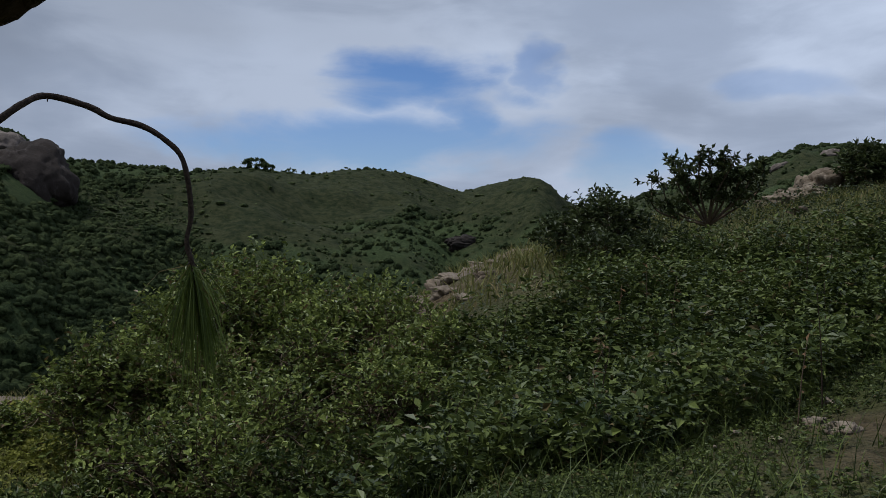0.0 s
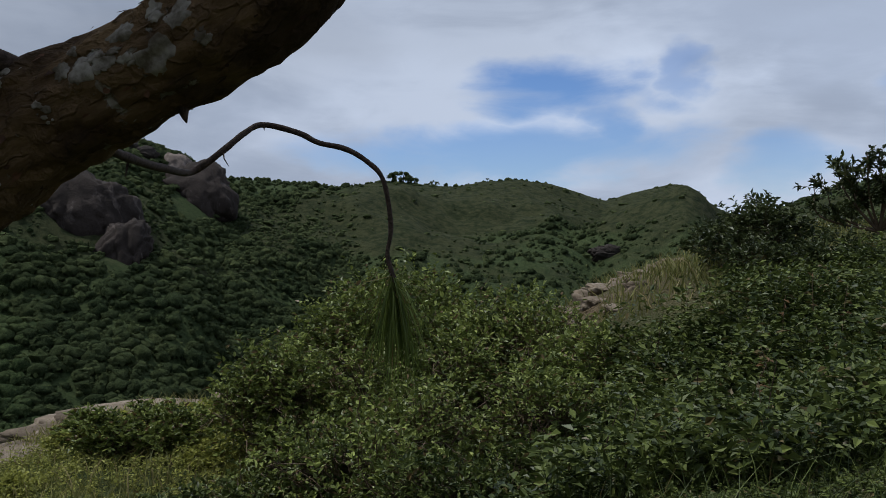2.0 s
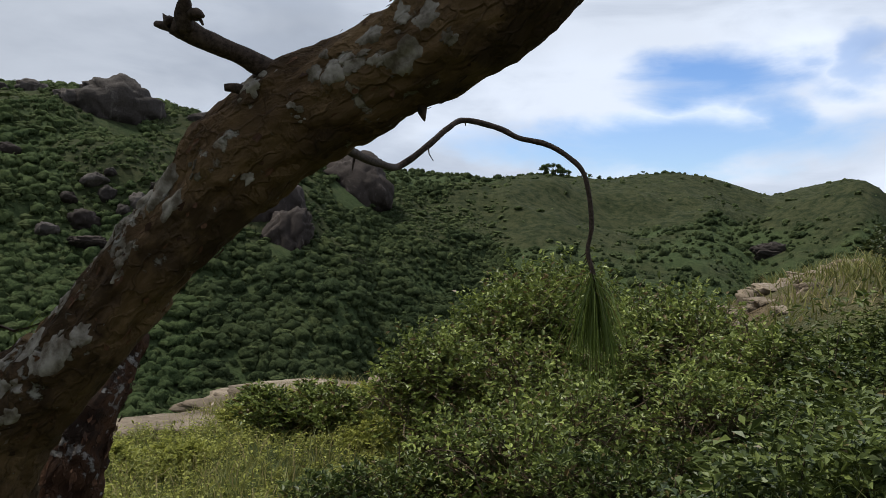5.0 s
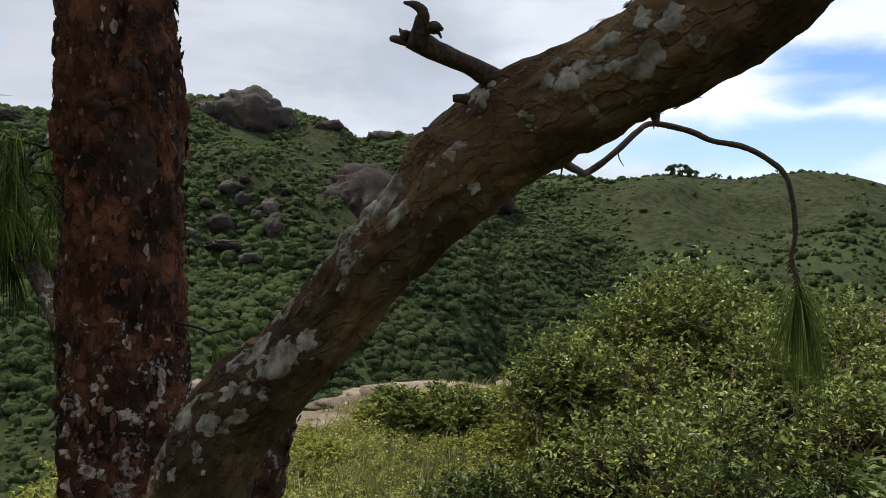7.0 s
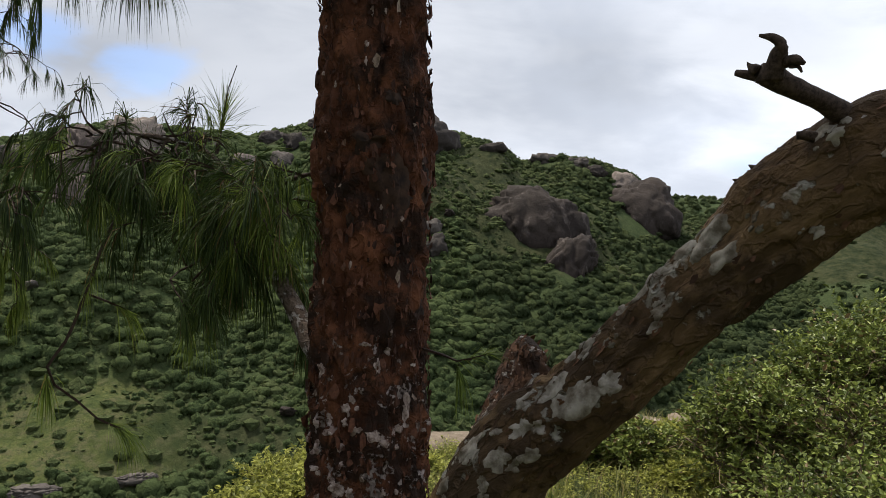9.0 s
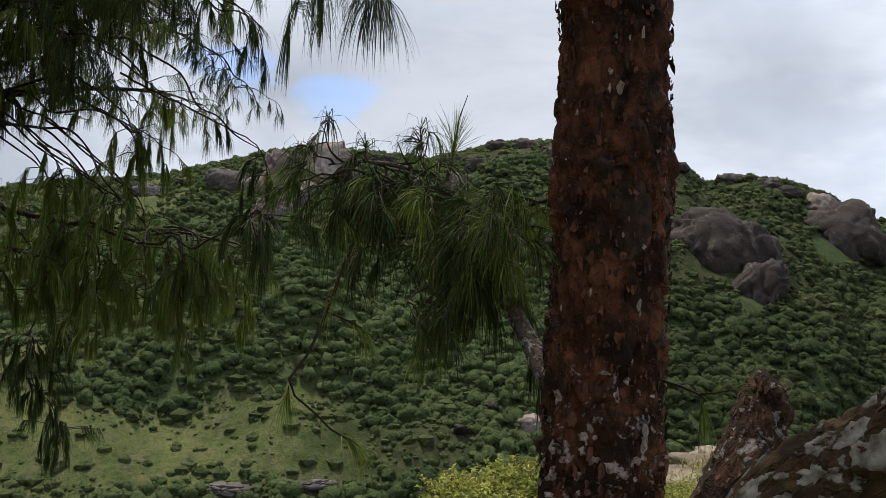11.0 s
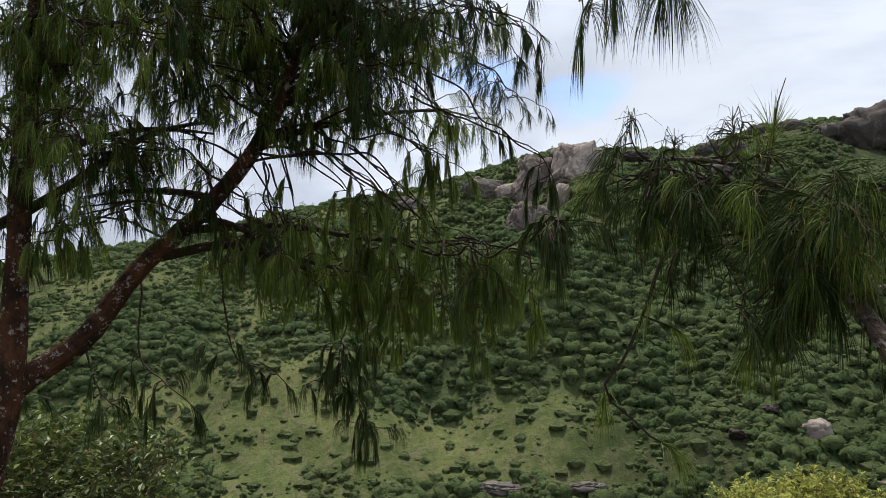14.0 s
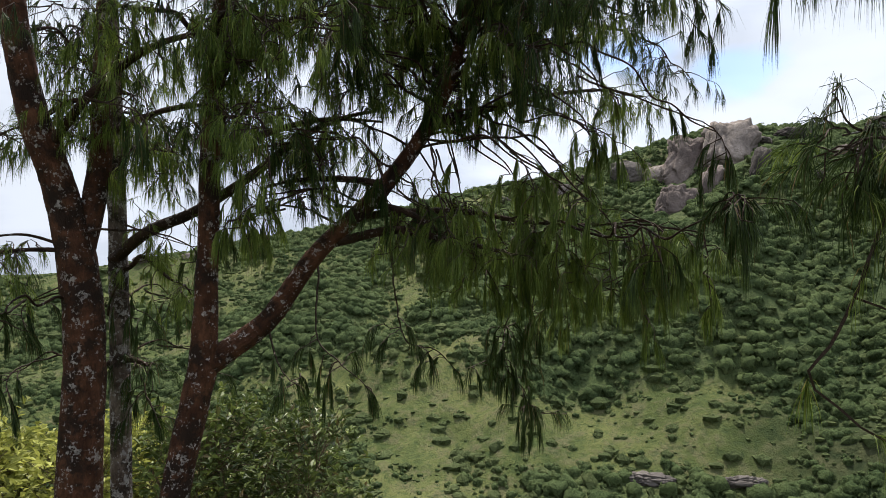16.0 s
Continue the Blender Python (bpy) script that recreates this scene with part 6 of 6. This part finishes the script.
forked = pine("forked young pine with reddish lichen-spotted bark and hanging needles",
              [(-5.62, -1.46, -1.2, 0.125), (-5.635, -1.36, -0.1, 0.088), (-5.655, -1.22, 0.6, 0.085), (-5.66, -1.17, 0.86, 0.084), (-5.662, -1.145, 1.384, 0.064), (-5.666, -1.11, 2.275, 0.060), (-5.673, -1.05, 2.97, 0.055), (-5.68, -1.03, 4.2, 0.04), (-5.7, -1.0, 6.0, 0.012)], FAR_BARK, 36, 0.007, 21)
FORK = [(-5.66, -1.2, 0.80, 0.075), (-5.69, -0.98, 0.95, 0.068), (-5.691, -0.78, 1.109, 0.062), (-5.642, -0.513, 1.478, 0.055), (-5.566, -0.114, 1.88, 0.050), (-5.523, 0.188, 2.317, 0.043), (-5.491, 0.355, 2.787, 0.036), (-5.477, 0.423, 3.3, 0.028), (-5.45, 0.5, 4.2, 0.01)]
tube("limb", FORK, FAR_BARK, forked, 26, 0.02, 0.006, 18.0, 23, 0.35, "slanting limb")
leaning = pine("slender leaning pine with dark reddish bark", [(-5.84, -1.88, -1.4, 0.145), (-5.835, -1.899, 0.05, 0.130), (-5.85, -1.865, 0.85, 0.118), (-5.86, -1.90, 1.4, 0.115), (-5.83, -2.0, 1.9, 0.095), (-5.78, -2.12, 2.3, 0.085), (-5.744, -2.22, 2.94, 0.075), (-5.7, -2.35, 4.5, 0.05), (-5.7, -2.4, 6.2, 0.012)], FAR_BARK, 36, 0.008, 31)
tube("limb", [(-5.86, -1.89, 1.45, 0.075), (-5.95, -1.80, 2.0, 0.07), (-5.98, -1.78, 2.6, 0.06), (-6.0, -1.74, 3.6, 0.045), (-6.0, -1.7, 5.0, 0.01)], FAR_BARK, leaning, 22, 0.04, 0.006, 16.0, 33, 0.3)
slender = pine("thin grey-barked pine behind the leaning one", [(-6.46, -1.79, -1.8, 0.075), (-6.46, -1.79, -0.14, 0.070), (-6.459, -1.80, 1.5, 0.062), (-6.454, -1.84, 3.17, 0.052), (-6.45, -1.9, 5.5, 0.015)], GREY_BARK, 24, 0.005, 41)

SIDE = []   # branches: tree, control points
def bough(tree, points, mat=BOUGH_BARK):
    if points[0][3] < 0.023:
        line = spline(points, 0.17)
        line[1:-1, :3] += rng.normal(0, 0.022, (len(line) - 2, 3))
        points = [tuple(q) for q in line * [1, 1, 1, 0.8]]
    tube("branch", points, mat, tree, 9, 0.035, 0.003, 30.0, len(SIDE))
    SIDE.append((tree, points))


bough(forked, [(-5.62, -0.40, 1.55, 0.03), (-5.55, -0.05, 1.62, 0.026), (-5.5, 0.25, 1.56, 0.02), (-5.55, 0.55, 1.50, 0.012), (-5.6, 0.75, 1.42, 0.006)])
bough(forked, [(-5.60, -0.30, 1.70, 0.028), (-5.65, 0.0, 1.73, 0.022), (-5.7, 0.4, 1.74, 0.018), (-5.8, 0.8, 1.68, 0.014), (-5.85, 1.2, 1.66, 0.009), (-5.8, 1.65, 1.68, 0.005)])
bough(forked, [(-5.566, -0.114, 1.89, 0.024), (-5.5, -0.318, 1.914, 0.020), (-5.55, -0.577, 1.916, 0.014), (-5.6, -0.805, 1.878, 0.006)])
bough(forked, [(-5.63, -0.40, 1.62, 0.024), (-5.6, -0.178, 1.765, 0.022), (-5.55, 0.087, 1.695, 0.018), (-5.5, 0.283, 1.542, 0.012), (-5.5, 0.455, 1.457, 0.006)])
bough(forked, [(-5.53, 0.1, 2.2, 0.024), (-5.6, 0.5, 2.35, 0.02), (-5.8, 1.0, 2.5, 0.014), (-6.1, 1.5, 2.6, 0.009), (-6.4, 1.9, 2.62, 0.005)])
bough(forked, [(-5.5, 0.3, 2.6, 0.022), (-5.7, 0.8, 2.85, 0.018), (-6.1, 1.4, 3.05, 0.012), (-6.6, 2.2, 2.98, 0.007), (-6.85, 2.5, 2.88, 0.004)])
bough(forked, [(-5.49, 0.36, 2.8, 0.02), (-5.3, 0.6, 3.0, 0.016), (-5.2, 0.9, 3.0, 0.012), (-5.2, 1.3, 2.85, 0.006)])
bough(forked, [(-5.66, -1.12, 2.5, 0.026), (-5.55, -0.8, 2.75, 0.02), (-5.45, -0.5, 2.85, 0.014), (-5.4, -0.2, 2.8, 0.007)])
bough(forked, [(-5.66, -1.16, 2.0, 0.026), (-5.7, -0.8, 2.2, 0.02), (-5.75, -0.45, 2.3, 0.014), (-5.8, -0.1, 2.3, 0.007)])
bough(forked, [(-5.67, -1.1, 2.75, 0.022), (-5.5, -1.4, 2.85, 0.016), (-5.4, -1.7, 2.8, 0.008)])
bough(leaning, [(-5.80, -2.05, 2.1, 0.03), (-5.6, -1.75, 2.4, 0.026), (-5.5, -1.4, 2.65, 0.02), (-5.45, -1.0, 2.75, 0.01)])
bough(leaning, [(-5.97, -1.80, 2.2, 0.024), (-6.1, -1.4, 2.4, 0.018), (-6.2, -1.0, 2.45, 0.010)])
bough(slender, [(-6.45, -1.83, 1.44, 0.042), (-6.2, -1.571, 1.619, 0.038), (-6.0, -1.25, 1.745, 0.034), (-5.9, -0.952, 1.926, 0.029), (-5.8, -0.573, 2.206, 0.022), (-5.75, -0.334, 2.314, 0.015), (-5.7, -0.096, 2.357, 0.006)])
bough(slender, [(-6.46, -1.86, 1.35, 0.022), (-6.4, -1.65, 1.4, 0.02), (-6.3, -1.45, 1.32, 0.012), (-6.25, -1.3, 1.2, 0.006)])
bough(slender, [(-6.46, -1.86, 0.75, 0.03), (-6.42, -1.72, 0.78, 0.022), (-6.40, -1.6, 0.74, 0.010)])
bough(leaning, [(-5.85, -1.95, 1.5, 0.02), (-5.8, -2.3, 1.5, 0.014), (-5.75, -2.7, 1.35, 0.007)])

def wild_boughs(tree, path, n, reach, lo, hi, bias):
    """Boughs out of a stem at random, rising a little and then sagging."""
    for s in along(path, n, lo, hi):
        d = unit(rng.normal(0, 1, 3) * [1, 1, 0.25] + np.array(bias))
        L = reach * rng.uniform(0.6, 1.2)
        pts = [s, s + d * L * 0.35 + [0, 0, 0.12 * L], s + d * L * 0.7 + [0, 0, 0.12 * L] + rng.normal(0, 0.06, 3), s + d * L + [0, 0, -0.05 * L] + rng.normal(0, 0.08, 3)]
        bough(tree, [(*q, w) for q, w in zip(pts, (0.016, 0.011, 0.008, 0.004))])


wild_boughs(forked, FORK, 12, 1.1, 0.55, 1.0, (0.1, 0.9, 0.15))
wild_boughs(forked, FORK, 18, 0.9, 0.5, 1.0, (0.2, -0.7, 0.1))
wild_boughs(forked, [(-5.66, -1.16, 1.9), (-5.67, -1.08, 2.9), (-5.68, -1.03, 3.7)], 13, 1.0, 0.0, 1.0, (0.3, 0.3, 0.1))
wild_boughs(forked, [(-5.66, -1.1, 2.1), (-5.67, -1.05, 3.3)], 5, 1.1, 0.0, 1.0, (0.2, 1.2, 0.05))
wild_boughs(forked, FORK, 4, 0.9, 0.5, 0.95, (0.3, 0.5, 0.3))
wild_boughs(leaning, [(-5.8, -2.05, 2.3), (-5.744, -2.22, 2.94), (-5.7, -2.3, 3.8)], 6, 0.9, 0.0, 1.0, (0.2, 0.1, 0.1))
wild_boughs(slender, [(-6.459, -1.87, 1.9), (-6.45, -1.9, 3.8)], 7, 0.9, 0.0, 1.0, (-0.1, 0.2, 0.1))
for k, (tree, points) in enumerate(SIDE):
    size = 5 + int(36 * sum(np.linalg.norm(np.subtract(points[m + 1][:3], points[m][:3])) for m in range(len(points) - 1)) / 1.6)
    size = int(size * (0.82 if np.mean([q[2] for q in points]) > 2.15 else 0.85))
    foliage(tree, "needles", [(p, random_way()) for p in along(points, size, 0.2, 1.0)], 36, 0.17, 0.0034, NEEDLE if k % 3 == 2 else NEEDLE_YOUNG, (0.10, 0.34), 0.6, 0.95, 0.005, spread=0.36, limp=0.7)
TOPS = [(forked, [(-5.75, -0.1, 2.6), (-5.7, 0.25, 3.0)]), (forked, [(-5.67, -1.1, 2.9), (-5.68, -1.03, 3.5)]), (forked, [(-5.49, 0.36, 2.75), (-5.46, 0.45, 3.5)]), (leaning, [(-5.74, -2.2, 2.9), (-5.7, -2.35, 3.5)]), (slender, [(-6.45, -1.88, 2.6), (-6.45, -1.9, 3.6)])]
for tree, points in TOPS:
    wide = [(np.array(p) + random_way() * rng.uniform(0.05, 0.8), random_way()) for p in along(points, 20)]
    foliage(tree, "needles", wide, 34, 0.18, 0.0032, NEEDLE, (0.12, 0.4), 0.7, 0.95, 0.005, spread=0.36, limp=0.7)


# long hanging sprays under the forked pine's limb
def spray(tree, path, ends, mat=NEEDLE):
    wood, green = Heap(), Heap()
    p = spline(np.asarray(path, float), 0.04)
    p = p + np.cumsum(rng.normal(0, 0.006, p.shape), 0) * 0.6
    twig_mesh(wood, p, 0.008, 0.003)
    for k in range(ends):
        s = p[int(len(p) * rng.uniform(0.45, 1.0)) - 1]
        q = crooked(s, random_way() * [1, 1, 0.4], rng.uniform(0.06, 0.30), 4, 1.1, 0.4)
        twig_mesh(wood, q, 0.004, 0.002)
        tuft(green, q, 58, 0.22 * rng.uniform(0.8, 1.2), 0.22, 1.05, 0.0034, 0.45, True, 0.6)
    tuft(green, p[-6:], 45, 0.22, 0.25, 1.05, 0.0032, 0.5, True, 0.6)
    part("twiggery", wood.mesh("twiggery", TWIG), tree, "long hanging crooked twigs", kind="stuff")
    part("needles", green.mesh("needles", mat), tree, kind="stuff")


spray(forked, [(-5.8, 0.8, 1.68), (-6.0, 0.85, 1.3), (-6.3, 0.82, 1.0), (-6.7, 0.903, 0.645), (-6.7, 1.10, 0.379), (-6.7, 1.2, 0.10)], 46)
spray(forked, [(-5.85, 1.0, 1.67), (-6.2, 1.0, 1.2), (-6.5, 1.0, 0.8), (-6.55, 0.75, 0.66), (-6.4, 0.55, 0.62)], 20)
spray(forked, [(-5.6, -0.1, 1.66), (-5.8, 0.0, 1.2), (-6.0, 0.1, 0.9), (-6.2, 0.3, 0.8), (-6.3, 0.5, 0.62)], 8)
spray(forked, [(-5.65, -0.513, 1.47), (-5.65, -0.513, 1.311), (-5.75, -0.53, 0.962), (-5.75, -0.412, 0.821), (-5.75, -0.188, 0.604)], 9)
spray(forked, [(-5.7, -0.8, 1.1), (-5.8, -0.75, 0.8), (-5.85, -0.6, 0.65)], 4)
spray(forked, [(-5.8, 1.6, 1.68), (-5.9, 1.7, 1.5), (-5.9, 1.75, 1.35)], 5)
spray(forked, [(-5.7, 0.5, 1.72), (-5.7, 0.7, 1.5), (-5.7, 0.8, 1.3)], 9, NEEDLE_YOUNG)
spray(forked, [(-5.6, 0.3, 1.55), (-5.6, 0.5, 1.4), (-5.65, 0.62, 1.25)], 9, NEEDLE_YOUNG)
spray(slender, [(-6.4, -1.7, 0.78), (-6.35, -1.6, 0.55), (-6.3, -1.5, 0.35)], 6)
spray(leaning, [(-5.8, -2.3, 1.5), (-5.75, -2.5, 1.1), (-5.75, -2.55, 0.7)], 6)
for k in range(18):
    s = along(FORK, 1, 0.45, 0.8)[0]
    e = s + np.array([rng.uniform(-0.4, 0.7), rng.uniform(0.1, 1.5), rng.uniform(-0.5, 0.0)])
    m = s * 0.5 + e * 0.5 + [0, 0, 0.18]
    bough(forked, [(*s, 0.011), (*(m + rng.normal(0, 0.08, 3)), 0.008), (*(e * 0.8 + m * 0.2), 0.006), (*e, 0.003)])
    spray(forked, [m, e * 0.6 + m * 0.4 + [0, 0, 0.02], e, e + [0.02, 0.05, -0.18]], 8, NEEDLE_YOUNG if k % 3 else NEEDLE)
for k in range(18):
    s = along(FORK, 1, 0.30, 0.66)[0]
    e = s + np.array([rng.uniform(-0.4, 0.5), rng.uniform(-0.75, 0.35), rng.uniform(-0.1, 0.25)])
    bough(forked, [(*s, 0.010), (*(s * 0.5 + e * 0.5 + [0, 0, 0.10]), 0.007), (*e, 0.003)])
    spray(forked, [s * 0.5 + e * 0.5 + [0, 0, 0.10], e, e + [0.02, 0.03, -0.15]], 8, NEEDLE if k % 3 else NEEDLE_YOUNG)
for k in range(9):
    s = along([(-5.85, -1.9, 0.9), (-5.78, -2.12, 2.3)], 1)[0] if k % 2 else along([(-6.46, -1.86, 0.5), (-6.45, -1.88, 2.4)], 1)[0]
    e = s + unit(rng.normal(0, 1, 3) * [1, 1, 0.2]) * rng.uniform(0.4, 0.9)
    bough(leaning if k % 2 else slender, [(*s, 0.012), (*(s * 0.5 + e * 0.5 + [0, 0, 0.1]), 0.008), (*e, 0.003)])
    spray(leaning if k % 2 else slender, [s * 0.5 + e * 0.5 + [0, 0, 0.1], e, e + [0, 0.03, -0.2]], 6)
# long bough of the forked pine that reaches out towards the old one
REACH = [(-5.6, 0.9, 1.66, 0.012), (-5.0, 1.05, 1.60, 0.010), (-4.72, 1.06, 1.585, 0.008), (-4.35, 1.08, 1.60, 0.007), (-4.06, 1.165, 1.625, 0.005), (-3.95, 1.2, 1.70, 0.003)]
bough(forked, REACH)
spray(forked, [(-4.06, 1.165, 1.625), (-3.98, 1.19, 1.70), (-3.93, 1.2, 1.72), (-3.92, 1.21, 1.66)], 16)
spray(forked, [(-4.5, 1.08, 1.59), (-4.45, 1.1, 1.5), (-4.42, 1.12, 1.42)], 3)
for k in range(11):
    s = np.array([-5.75 + 0.04 * k, 0.65 + 0.085 * k, 1.68 - 0.02 * (k % 4)])
    e = s + np.array([rng.uniform(0.0, 0.25), rng.uniform(0.0, 0.2), rng.uniform(-0.05, 0.02)])
    spray(forked, [s, e, e + [0.02, 0.04, -0.12], e + [0.03, 0.05, -0.26 - 0.1 * (k % 4)]], 15, NEEDLE_YOUNG if k % 3 else NEEDLE_TIP)
